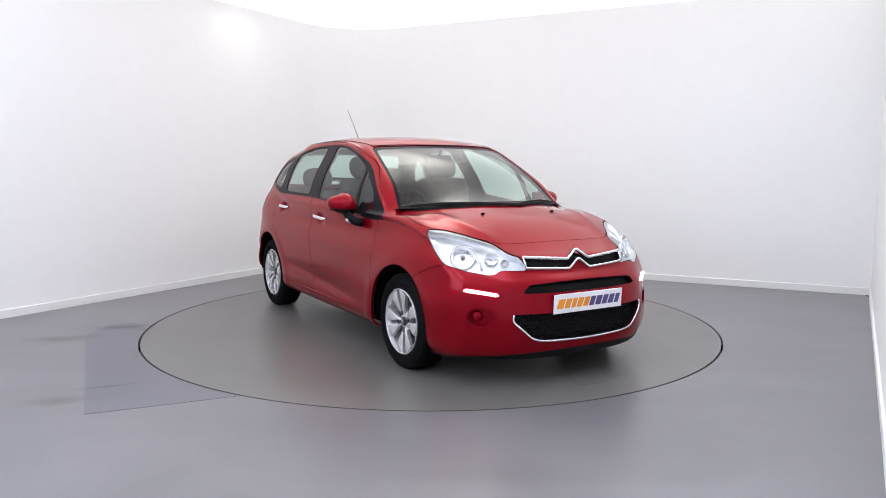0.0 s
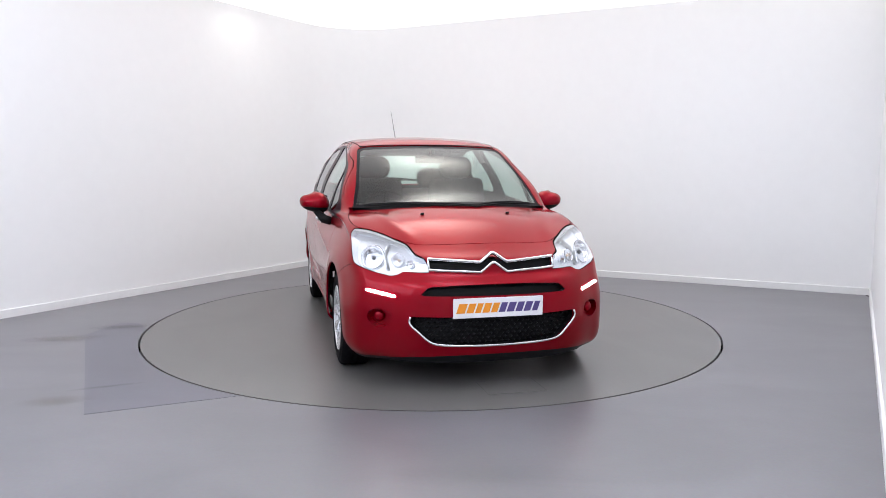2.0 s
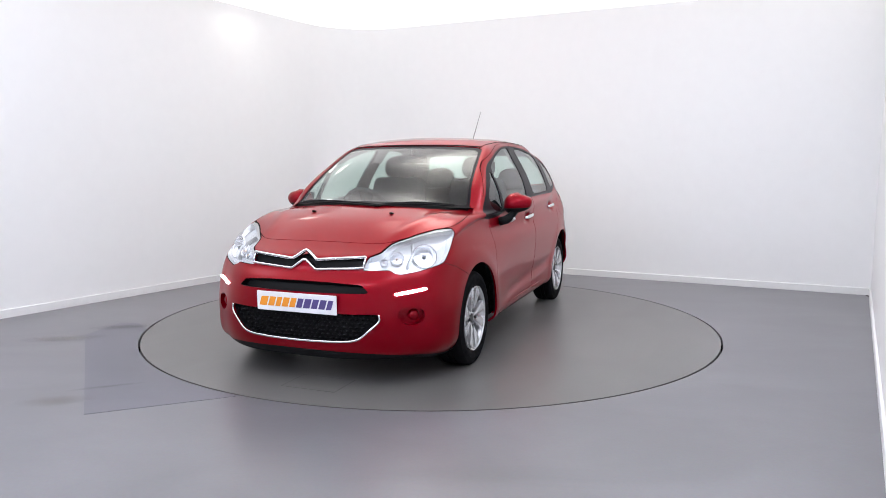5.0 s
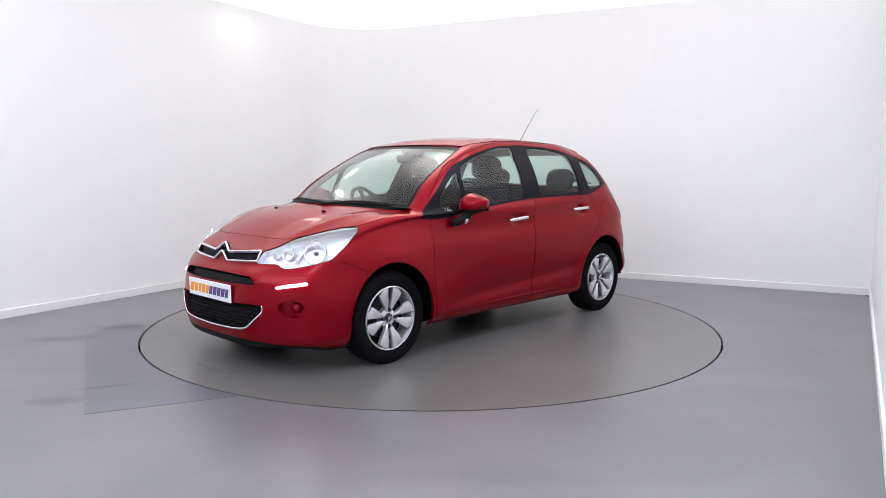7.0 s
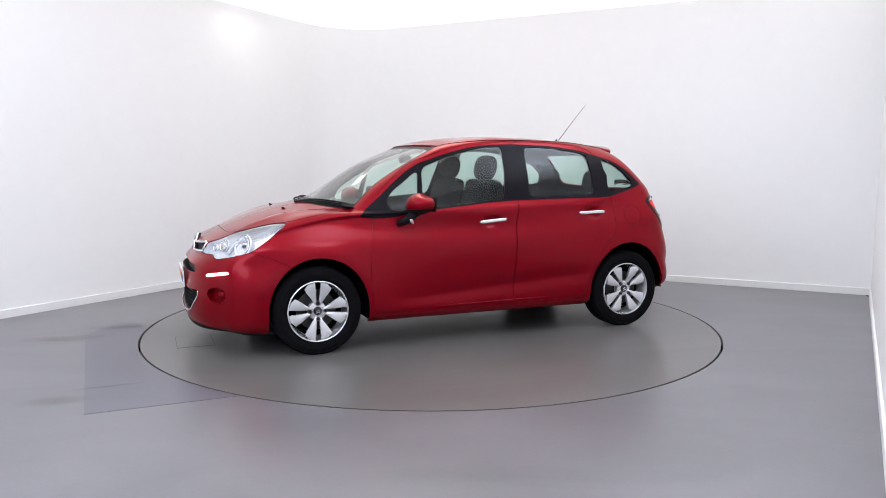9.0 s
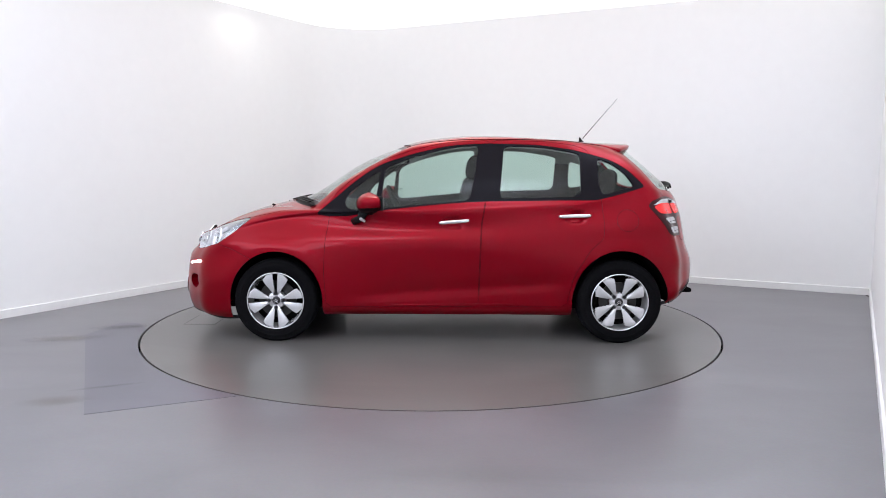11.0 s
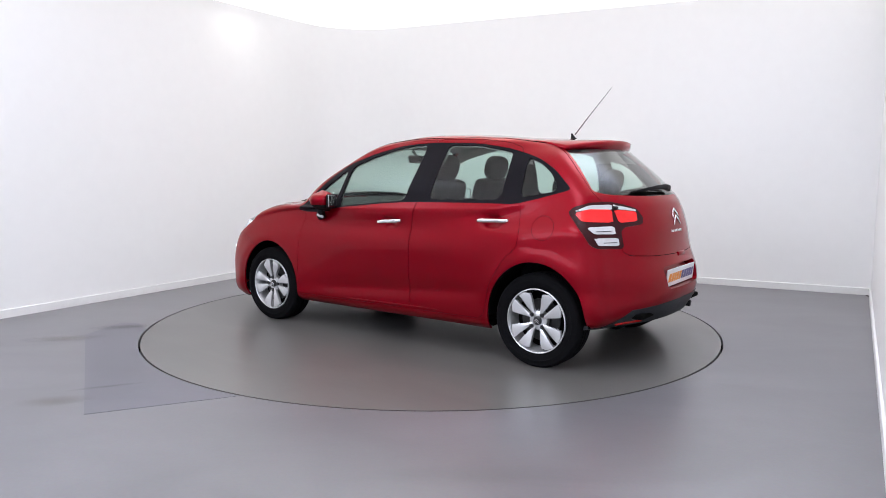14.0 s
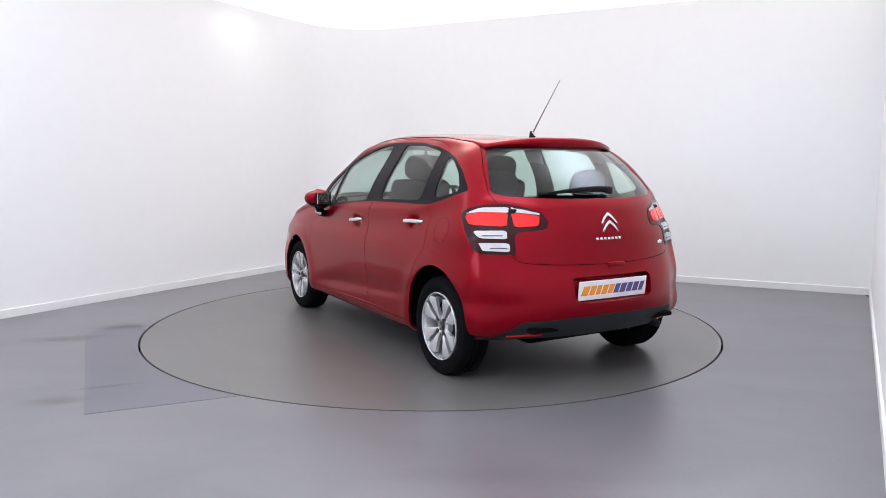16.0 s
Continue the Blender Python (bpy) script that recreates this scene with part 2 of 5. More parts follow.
def sculpt(p):
    """Swage lines and swellings on the plain form."""
    x, y, z = p[..., 0], p[..., 1], p[..., 2]
    side = np.clip((y - 0.6) / 0.1, 0, 1)
    flare = sum(np.exp(-((np.hypot(x - cx, z - 0.29) - 0.40) / 0.055) ** 2) for cx in (1.233, -1.233))
    line = 0.40 + 0.10 * (0.65 - x) / 1.4
    hollow = np.exp(-((z - line + 0.06) / 0.05) ** 2) * np.clip((0.75 - x) / 0.3, 0, 1) * np.clip((x + 0.95) / 0.25, 0, 1)
    for hx, hz in ((-0.045, 0.862), (-0.905, 0.908)):
        y = y - side * 0.020 * np.exp(-((x - hx) / 0.055) ** 4 - ((z - hz) / 0.038) ** 4)
    y = y + side * (0.006 * flare * (z < 0.75) - 0.011 * hollow)
    crease = 0.42 + 0.20 * (1.7 - x) / 0.65
    z = z + 0.007 * np.exp(-((y - crease) / 0.045) ** 2) * np.clip((1.74 - x) / 0.12, 0, 1) * np.clip((x - 1.08) / 0.12, 0, 1) * (z > 0.78)
    return np.stack([x, y, z], axis=-1)


SKIN = sculpt(SKIN)


# ---- the studio ----
def link_mesh(name, bm, material, parent=None, label="", smooth=False):
    me = bpy.data.meshes.new(name)
    bm.to_mesh(me)
    bm.free()
    for m in material if isinstance(material, (list, tuple)) else [material]:
        me.materials.append(m)
    if smooth:
        me.shade_smooth()
    ob = new(name, me)
    ob.parent = parent
    if label:
        ob["label"] = label
    return ob


def part(name, bm, material, parent, label="", smooth=True):
    return link_mesh(name, bm, material, parent, label, smooth)


def meet(p, d, q, e):
    """Where two plan lines cross."""
    t = ((q[0] - p[0]) * e[1] - (q[1] - p[1]) * e[0]) / (d[0] * e[1] - d[1] * e[0])
    return np.array((p[0] + t * d[0], p[1] + t * d[1]))


LEFT = (np.array((-2.635, 1.602)), np.array((0.5195, 0.8545)))
BACK = (np.array((1.390, 2.710)), np.array((0.8898, -0.4564)))
RIGHT = (np.array((2.811, -1.437)), np.array((0.5042, 0.8636)))
CORNER = meet(*LEFT, *BACK)
CORNER_R = meet(*BACK, *RIGHT)
BEHIND = np.array((0.9, -7.2))
FRONT = (BEHIND, BACK[1])
NEAR_L, NEAR_R = meet(*LEFT, *FRONT), meet(*RIGHT, *FRONT)
SWEEP = 0.80


def fillet(corner, a, b, r, n=40):
    """The rounded turn from direction a to direction b (unit vectors away from the corner)."""
    half = math.acos(float(a @ b)) / 2
    reach = r / math.tan(half)
    c = corner + (a + b) / np.linalg.norm(a + b) * r / math.sin(half)
    p, q = corner + a * reach - c, corner + b * reach - c
    turn = math.atan2(p[0] * q[1] - p[1] * q[0], p @ q)
    return [c + np.array((p[0] * math.cos(turn * i / n) - p[1] * math.sin(turn * i / n), p[0] * math.sin(turn * i / n) + p[1] * math.cos(turn * i / n))) for i in range(n + 1)]


BEND = fillet(CORNER, -LEFT[1], BACK[1], SWEEP)


def upright(name, path, z0, z1, thick, material):
    """A wall along a plan path: inner face on the path, thickness away from the room's middle."""
    bm = bmesh.new()
    n = len(path)
    out = []
    for i in range(n):
        t = path[min(i + 1, n - 1)] - path[max(i - 1, 0)]
        nrm = np.array((-t[1], t[0])) / np.linalg.norm(t)
        if nrm @ (path[i] - np.array((0, -1.0))) < 0:
            nrm = -nrm
        out.append(path[i] + nrm * thick)
    rows = [[bm.verts.new((*p, z)) for p in (path[i], out[i]) for z in (z0, z1)] for i in range(n)]
    for a, b in zip(rows, rows[1:]):
        for i, j in ((0, 1), (1, 3), (3, 2), (2, 0)):
            bm.faces.new((a[i], a[j], b[j], b[i]))
    for r in (rows[0], rows[-1]):
        bm.faces.new((r[0], r[1], r[3], r[2]))
    bmesh.ops.recalc_face_normals(bm, faces=bm.faces)
    return tagged(link_mesh(name, bm, material, smooth=False), kind="structure")


left_end, back_start = BEND[0], BEND[-1]
for wname, wpath in (("wall_left", [NEAR_L, left_end]), ("wall_corner", BEND), ("wall_back", [back_start, CORNER_R]), ("wall_right", [CORNER_R, NEAR_R]), ("wall_front", [NEAR_R, NEAR_L])):
    w = upright(wname, wpath, 0.0, CEILING, 0.12, WALL)
    tagged(w, "plain white painted studio wall", "wall")
skirt_path = [NEAR_L + 0.0, left_end, *BEND[1:-1], back_start, CORNER_R, NEAR_R]
def floor_material(name, base, worn):
    m, n, l, b = nodes_of(name)
    co = n.new("ShaderNodeTexCoord")
    stain, fine, ramp, mix, rough = n.new("ShaderNodeTexNoise"), n.new("ShaderNodeTexNoise"), n.new("ShaderNodeValToRGB"), n.new("ShaderNodeMix"), n.new("ShaderNodeMapRange")
    stain.inputs["Scale"].default_value, stain.inputs["Detail"].default_value, stain.inputs["Roughness"].default_value = 0.8, 6, 0.55
    fine.inputs["Scale"].default_value, fine.inputs["Detail"].default_value = 60, 5
    l.new(co.outputs["Object"], stain.inputs["Vector"]), l.new(co.outputs["Object"], fine.inputs["Vector"])
    ramp.color_ramp.elements[0].position, ramp.color_ramp.elements[1].position = 0.38, 0.60
    ramp.color_ramp.elements[0].color, ramp.color_ramp.elements[1].color = (*worn, 1), (*base, 1)
    l.new(stain.outputs["Fac"], ramp.inputs[0])
    mix.data_type, mix.blend_type = "RGBA", "OVERLAY"
    mix.inputs["Factor"].default_value = 0.12
    l.new(ramp.outputs[0], mix.inputs["A"]), l.new(fine.outputs["Color"], mix.inputs["B"]), l.new(mix.outputs["Result"], b.inputs["Base Color"])
    # older scuffs and smears, long and narrow
    smear, stretch, fade, soil = n.new("ShaderNodeTexNoise"), n.new("ShaderNodeMapping"), n.new("ShaderNodeMapRange"), n.new("ShaderNodeVectorMath")
    stretch.inputs["Scale"].default_value, stretch.inputs["Rotation"].default_value = (0.8, 1.7, 1.0), (0, 0, 0.7)
    smear.inputs["Scale"].default_value, smear.inputs["Detail"].default_value, smear.inputs["Distortion"].default_value = 1.1, 8, 0.9
    fade.inputs["From Min"].default_value, fade.inputs["From Max"].default_value = 0.42, 0.66
    fade.inputs["To Min"].default_value, fade.inputs["To Max"].default_value = 1.08, 0.95
    soil.operation = "SCALE"
    l.new(co.outputs["Object"], stretch.inputs["Vector"]), l.new(stretch.outputs[0], smear.inputs["Vector"]), l.new(smear.outputs["Fac"], fade.inputs["Value"])
    l.new(mix.outputs["Result"], soil.inputs[0]), l.new(fade.outputs[0], soil.inputs["Scale"]), l.new(soil.outputs[0], b.inputs["Base Color"])

    rough.inputs["To Min"].default_value, rough.inputs["To Max"].default_value = 0.27, 0.37
    l.new(stain.outputs["Fac"], rough.inputs["Value"]), l.new(rough.outputs[0], b.inputs["Roughness"])
    b.inputs["Specular IOR Level"].default_value = 0.80
    bump = n.new("ShaderNodeBump")
    bump.inputs["Strength"].default_value, bump.inputs["Distance"].default_value = 0.02, 0.002
    l.new(fine.outputs["Fac"], bump.inputs["Height"]), l.new(bump.outputs[0], b.inputs["Normal"])
    return m


FLOOR = floor_material("grey_resin_floor", (0.152, 0.147, 0.160), (0.124, 0.120, 0.132))
TABLE_TOP = floor_material("warm_grey_turntable_resin", (0.124, 0.119, 0.115), (0.106, 0.102, 0.099))
DISC_R, GAP = 2.218, 0.015
bm = bmesh.new()
outline = [np.array(p) for p in (NEAR_L, CORNER, CORNER_R, NEAR_R)]
N = 160
inner = [bm.verts.new(((DISC_R + GAP) * math.cos(2 * math.pi * i / N), (DISC_R + GAP) * math.sin(2 * math.pi * i / N), 0)) for i in range(N)]


def border(a):
    """Where a ray from the turntable's middle leaves the room's plan."""
    d = np.array((math.cos(a), math.sin(a)))
    best = 99.0
    for p, q in zip(outline, outline[1:] + outline[:1]):
        e = q - p
        det = d[0] * -e[1] + d[1] * e[0]
        if abs(det) > 1e-9:
            t = (p[0] * -e[1] + p[1] * e[0]) / det
            s = (d[0] * p[1] - d[1] * p[0]) / det
            if t > 0 and -1e-6 <= s <= 1 + 1e-6:
                best = min(best, t)
    return d * best


angles = [2 * math.pi * i / N for i in range(N)]
outer = [bm.verts.new((*border(a), 0)) for a in angles]
low = [bm.verts.new((v.co.x, v.co.y, -0.05)) for v in inner]
for i in range(N):
    j = (i + 1) % N
    bm.faces.new((inner[i], outer[i], outer[j], inner[j]))
    bm.faces.new((low[i], inner[i], inner[j], low[j]))
bmesh.ops.recalc_face_normals(bm, faces=bm.faces)
floor = tagged(link_mesh("floor", bm, FLOOR), "scuffed mid-grey resin studio floor with patches", "floor", kind="structure")

bm = bmesh.new()
rim = [[bm.verts.new((r * math.cos(a), r * math.sin(a), z)) for a in angles] for r, z in ((DISC_R, -0.05), (DISC_R, 0.0), (0.02, 0.0))]
for a, b in zip(rim, rim[1:]):
    for i in range(N):
        bm.faces.new((a[i], a[(i + 1) % N], b[(i + 1) % N], b[i]))
bm.faces.new(rim[2])
turntable = tagged(link_mesh("turntable", bm, TABLE_TOP), "round grey turntable flush with the studio floor", "turntable")


def slab(outline_pts, z0, z1):
    bm = bmesh.new()
    rows = [[bm.verts.new((*p, z)) for p in outline_pts] for z in (z0, z1)]
    bm.faces.new(rows[1]), bm.faces.new(rows[0][::-1])
    for i in range(len(outline_pts)):
        j = (i + 1) % len(outline_pts)
        bm.faces.new((rows[0][i], rows[0][j], rows[1][j], rows[1][i]))
    bmesh.ops.recalc_face_normals(bm, faces=bm.faces)
    return bm


hatch = link_mesh("hatch_cover", slab([(1.735, -0.145), (1.975, -0.145), (1.975, 0.195), (1.735, 0.195)], -0.002, 0.0015), TABLE_TOP, turntable, "square access cover in the turntable")
JOINT = surface("dark_joint", (0.17, 0.165, 0.165), 0.6, vary=0.2)
for a, b in (((1.728, -0.15), (1.982, -0.144)), ((1.728, 0.194), (1.982, 0.200)), ((1.728, -0.15), (1.733, 0.2)), ((1.977, -0.15), (1.982, 0.2))):
    link_mesh("hatch_joint", slab([(a[0], a[1]), (b[0], a[1]), (b[0], b[1]), (a[0], b[1])], -0.002, 0.0012), JOINT, turntable)
PATCH = floor_material("bluish_repair_paint", (0.102, 0.099, 0.125), (0.085, 0.083, 0.105))
start, stop = math.atan2(-1.97, -1.06), math.atan2(-0.30, -2.22)
arc = [((DISC_R + GAP + 0.004) * math.cos(start + ((stop - start)) * i / 24), (DISC_R + GAP + 0.004) * math.sin(start + (stop - start) * i / 24)) for i in range(25)]
tagged(link_mesh("floor_patch", slab([(-2.59, -0.51), (-1.77, -2.27), *arc, (-2.36, -0.10), (-2.51, -0.08)], -0.002, 0.0015), PATCH), "bluish repainted patch on the grey floor", "floor patch", kind="structure")


def smear_material(name, colour, strength):
    """A thin film of dirt that fades out towards its rim."""
    m, n, l, b = nodes_of(name)
    b.inputs["Base Color"].default_value, b.inputs["Roughness"].default_value = (*colour, 1), 0.35
    co, mid, ball, grain, mul, cut = n.new("ShaderNodeTexCoord"), n.new("ShaderNodeMapping"), n.new("ShaderNodeTexGradient"), n.new("ShaderNodeTexNoise"), n.new("ShaderNodeMath"), n.new("ShaderNodeMapRange")
    ball.gradient_type, mul.operation = "SPHERICAL", "MULTIPLY"
    mid.inputs["Location"].default_value, mid.inputs["Scale"].default_value = (-1, -1, 0), (2, 2, 0)
    grain.inputs["Scale"].default_value, grain.inputs["Detail"].default_value = 2.5, 3
    cut.inputs["From Min"].default_value, cut.inputs["From Max"].default_value, cut.inputs["To Max"].default_value = 0.06, 0.42, strength
    l.new(co.outputs["Generated"], mid.inputs["Vector"]), l.new(mid.outputs[0], ball.inputs["Vector"]), l.new(co.outputs["Object"], grain.inputs["Vector"])
    l.new(ball.outputs["Fac"], mul.inputs[0]), l.new(grain.outputs["Fac"], mul.inputs[1]), l.new(mul.outputs[0], cut.inputs["Value"]), l.new(cut.outputs[0], b.inputs["Alpha"])
    return m


GRIME, TAN = smear_material("dark_floor_grime", (0.05, 0.05, 0.055), 0.24), smear_material("tan_floor_stain", (0.17, 0.145, 0.11), 0.28)
for mx, my, length, width, turn, film in ((-2.42, -0.24, 0.60, 0.22, 15, GRIME), (-1.86, -1.80, 0.50, 0.07, 24, GRIME), (-2.70, -0.62, 0.7, 0.25, 12, TAN), (-2.02, -2.05, 0.5, 0.22, 15, TAN)):
    bm = bmesh.new()
    bmesh.ops.create_grid(bm, x_segments=1, y_segments=1, size=0.5, matrix=Matrix.Diagonal((length, width, 1, 1)))
    mark = tagged(link_mesh("floor_stain", bm, film), "faint worn dirt smear on the resin floor", "floor stain", kind="structure")
    mark.matrix_world = pose(mx, my, 0.003, 0, 0, turn)

bm = bmesh.new()
bmesh.ops.create_circle(bm, cap_ends=True, segments=96, radius=DISC_R + 0.3, matrix=pose(0, 0, -0.05))
pit = tagged(link_mesh("turntable_pit", bm, VOID), "dark gap round the turntable", "pit", kind="structure")

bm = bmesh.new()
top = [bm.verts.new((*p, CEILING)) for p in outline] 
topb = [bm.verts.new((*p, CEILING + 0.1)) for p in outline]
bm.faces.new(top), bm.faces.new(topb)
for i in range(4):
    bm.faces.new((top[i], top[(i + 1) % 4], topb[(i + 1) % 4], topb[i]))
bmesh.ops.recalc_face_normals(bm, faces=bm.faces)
ceiling = tagged(link_mesh("ceiling", bm, CEIL), "glowing white studio ceiling", "ceiling", kind="structure")


def skirting(path, height=0.070, thick=0.016):
    bm = bmesh.new()
    n = len(path)
    rows = []
    for i in range(n):
        t1 = path[i] - path[i - 1] if i else path[1] - path[0]
        t2 = path[i + 1] - path[i] if i < n - 1 else t1
        t1, t2 = t1 / np.linalg.norm(t1), t2 / np.linalg.norm(t2)
        n1, n2 = np.array((-t1[1], t1[0])), np.array((-t2[1], t2[0]))
        m = n1 + n2
        m = m / (m @ n1)
        if m @ (path[i] - np.array((0, -1.0))) > 0:
            m = -m
        rows.append([bm.verts.new((*(path[i] + m * o), z)) for o, z in ((0, 0), (thick, 0), (thick, height - 0.003), (thick - 0.003, height), (0, height))])
    for a, b in zip(rows, rows[1:]):
        for i in range(4):
            bm.faces.new((a[i], a[i + 1], b[i + 1], b[i]))
    bmesh.ops.recalc_face_normals(bm, faces=bm.faces)
    return bm


tagged(link_mesh("baseboard", skirting(skirt_path), SKIRT), "low white painted skirting board", "baseboard", kind="structure")


# ---- cutting the skin into panels, glass and lamps ----
from mathutils.bvhtree import BVHTree

BODY, HOOD, FDOOR, RDOOR, TAILGATE, FBUMP, RBUMP = range(7)
PAINTED, SEAM, TRIMMED, QUARTER, FRONT_W, REAR_W, BACK_Q, SCREEN, BACK_W, HEAD, TAIL, RED_OUT, RED_IN, BAND, CLEAR_A, CLEAR_B, LIP, VALANCE, CHEVRON, SLOT, LOWGRILLE, FOG, RECESS, ARCH, HEADSTRIP, SCUTTLE, FRIT = range(27)


def round_off(poly, turns=2, r=0.18, most=0.035):
    """Cuts the corners of a closed outline, again and again, by a share of each edge and at most so many metres."""
    p = np.array(poly, float)
    for _ in range(turns):
        q = np.roll(p, -1, 0)
        k = np.minimum(r, most / (np.linalg.norm(q - p, axis=1) + 1e-9))[:, None]
        p = np.stack([p * (1 - k) + q * k, p * k + q * (1 - k)], 1).reshape(-1, 2)
        most /= 2.5
    return p


def both_halves(half):
    """An outline from its half with positive first coordinate."""
    return half + [(-a, b) for a, b in reversed(half) if a > 1e-6]


def away(p, poly):
    """Signed distance to an outline, negative inside."""
    d = np.full(len(p), 1e9)
    inside = np.zeros(len(p), bool)
    for a, b in zip(poly, np.roll(poly, -1, 0)):
        e, w = b - a, p - a
        t = np.clip((w @ e) / (e @ e + 1e-12), 0, 1)
        d = np.minimum(d, ((w - t[:, None] * e) ** 2).sum(1))
        if a[1] != b[1]:
            cross = (a[1] > p[:, 1]) != (b[1] > p[:, 1])
            inside ^= cross & (p[:, 0] < e[0] * (p[:, 1] - a[1]) / e[1] + a[0])
    return np.where(inside, -1, 1) * np.sqrt(d)


H2 = math.sqrt(0.5)
SIDE_V, END_V, TOP_V = (lambda p: p[:, [0, 2]]), (lambda p: p[:, [1, 2]]), (lambda p: p[:, [1, 0]])
NOSE_V, TAIL_V = (lambda p: np.column_stack([(p[:, 1] - p[:, 0]) * H2, p[:, 2]])), (lambda p: np.column_stack([(p[:, 1] + p[:, 0]) * H2, p[:, 2]]))


def region(view, poly, gate):
    def f(p):
        v = np.full(len(p), 0.3)
        m = gate(p)
        if m.any():
            v[m] = np.clip(away(view(p[m]), poly), -0.3, 0.3)
        return v
    return f


shell = bmesh.new()
grid = [[shell.verts.new(SKIN[i, j]) for j in range(NU)] for i in range(NV - 1)]
crown = [shell.verts.new(SKIN[NV - 1, j]) for j in range(NU)]
grid.append(crown)
for i in range(NV - 1):
    for j in range(NU - 1):
        shell.faces.new((grid[i][j], grid[i][j + 1], grid[i + 1][j + 1], grid[i + 1][j]))
PANEL, KIND = shell.faces.layers.int.new("panel"), shell.faces.layers.int.new("kind")
TREE = BVHTree.FromBMesh(shell)


def slice_at(f, level):
    """Splits every face of the shell along f = level."""
    verts = list(shell.verts)
    val = f(np.array([v.co for v in verts])) - level
    val[np.abs(val) < 4e-4] = 0.0
    of = dict(zip(verts, val))
    touched = {v for v, x in of.items() if x == 0}
    for e in list(shell.edges):
        a, b = e.verts
        x, y = of[a], of[b]
        if x * y < 0:
            _, n = bmesh.utils.edge_split(e, a, x / (x - y))
            of[n] = 0.0
            touched.add(n)
    for face in {q for v in touched for q in v.link_faces}:
        signs = [of[v] for v in face.verts]
        if min(signs) < 0 < max(signs):
            todo = [face]
            while todo:
                q = todo.pop()
                zero = [v for v in q.verts if of[v] == 0]
                ring_of = list(q.verts)
                for a in zero:
                    for b in zero:
                        i, j = ring_of.index(a), ring_of.index(b)
                        if j - i > 1 and not (i == 0 and j == len(ring_of) - 1):
                            one, two = [of[v] for v in ring_of[i + 1:j]], [of[v] for v in ring_of[j + 1:] + ring_of[:i]]
                            if one and two and (min(one) < 0) != (min(two) < 0):
                                made, _ = bmesh.utils.face_split(q, a, b)
                                break
                    else:
                        continue
                    break


def carve(f, layer, code, only=None, seam=0.0):
    """Gives the faces inside f a code; with a seam, a narrow joint runs round them."""
    if seam:
        slice_at(f, seam / 2)
    slice_at(f, -seam / 2)
    faces = list(shell.faces)
    val = f(np.array([q.calc_center_median() for q in faces]))
    for q, v in zip(faces, val):
        if only is not None and q[PANEL] not in only:
            continue
        if v < -seam / 2:
            q[layer] = code
        elif seam and v < seam / 2:
            q[KIND] = SEAM


on_side = lambda p: p[:, 1] > 0.42
front_door = round_off([(0.86, 0.262), (0.876, 0.513), (0.867, 0.715), (0.84, 0.905), (0.805, 1.058), (0.70, 1.154), (0.58, 1.246), (0.475, 1.303), (0.243, 1.380), (0.06, 1.424), (-0.087, 1.44), (-0.31, 1.448), (-0.302, 1.3), (-0.287, 1.119), (-0.24, 0.844), (-0.221, 0.262)], 1, 0.12)
rear_door = round_off([(-0.227, 0.262), (-0.246, 0.844), (-0.293, 1.119), (-0.308, 1.3), (-0.316, 1.448), (-0.7, 1.442), (-0.9, 1.418), (-1.0, 1.385), (-1.045, 1.31), (-1.066, 1.18), (-1.09, 1.023), (-1.11, 0.85), (-1.101, 0.755), (-1.014, 0.677), (-0.902, 0.498), (-0.848, 0.268)], 1, 0.12)
carve(region(SIDE_V, front_door, on_side), PANEL, FDOOR, seam=0.003)
carve(region(SIDE_V, rear_door, on_side), PANEL, RDOOR, only=(BODY,), seam=0.003)
hood = round_off(both_halves([(0, 1.768), (0.24, 1.765), (0.40, 1.742), (0.47, 1.69), (0.575, 1.57), (0.65, 1.48), (0.718, 1.40), (0.735, 1.25), (0.715, 1.06), (0.66, 0.985), (0.58, 1.05), (0.45, 1.135), (0.3, 1.185), (0, 1.212)]), 2, 0.2)
carve(region(TOP_V, hood, lambda p: (p[:, 0] > 0.9) & (p[:, 2] > 0.70)), PANEL, HOOD, only=(BODY,), seam=0.004)
gate_half = round_off(both_halves([(0, 1.425), (0.50, 1.405), (0.56, 1.32), (0.605, 1.24), (0.645, 1.107), (0.625, 1.052), (0.577, 1.035), (0.574, 0.94), (0.588, 0.80), (0.60, 0.75), (0.56, 0.722), (0.35, 0.708), (0, 0.70)]), 1, 0.15)
carve(region(END_V, gate_half, lambda p: p[:, 0] < -1.1), PANEL, TAILGATE, only=(BODY,), seam=0.004)
nose = [(1.36, 0.58), (1.437, 0.617), (1.545, 0.667), (1.655, 0.70), (1.72, 0.83), (2.3, 0.85), (2.3, 0.02), (1.36, 0.02)]
carve(region(SIDE_V, np.array(nose), lambda p: p[:, 0] > 1.2), PANEL, FBUMP, only=(BODY,), seam=0.003)
tail = [(-1.60, 0.775), (-1.52, 0.60), (-1.50, 0.1), (-2.2, 0.1), (-2.2, 0.76), (-1.72, 0.76)]
carve(region(SIDE_V, np.array(tail), lambda p: p[:, 0] < -1.2), PANEL, RBUMP, only=(BODY,))


def arch_of(cx, rx, rz):
    def f(p):
        dz = np.maximum(p[:, 2] - 0.30, 0)
        v = (np.hypot((p[:, 0] - cx) / rx, dz / rz) - 1) * 0.35
        return np.where(p[:, 1] > 0.5, np.clip(v, -0.3, 0.3), 0.3)
    return f


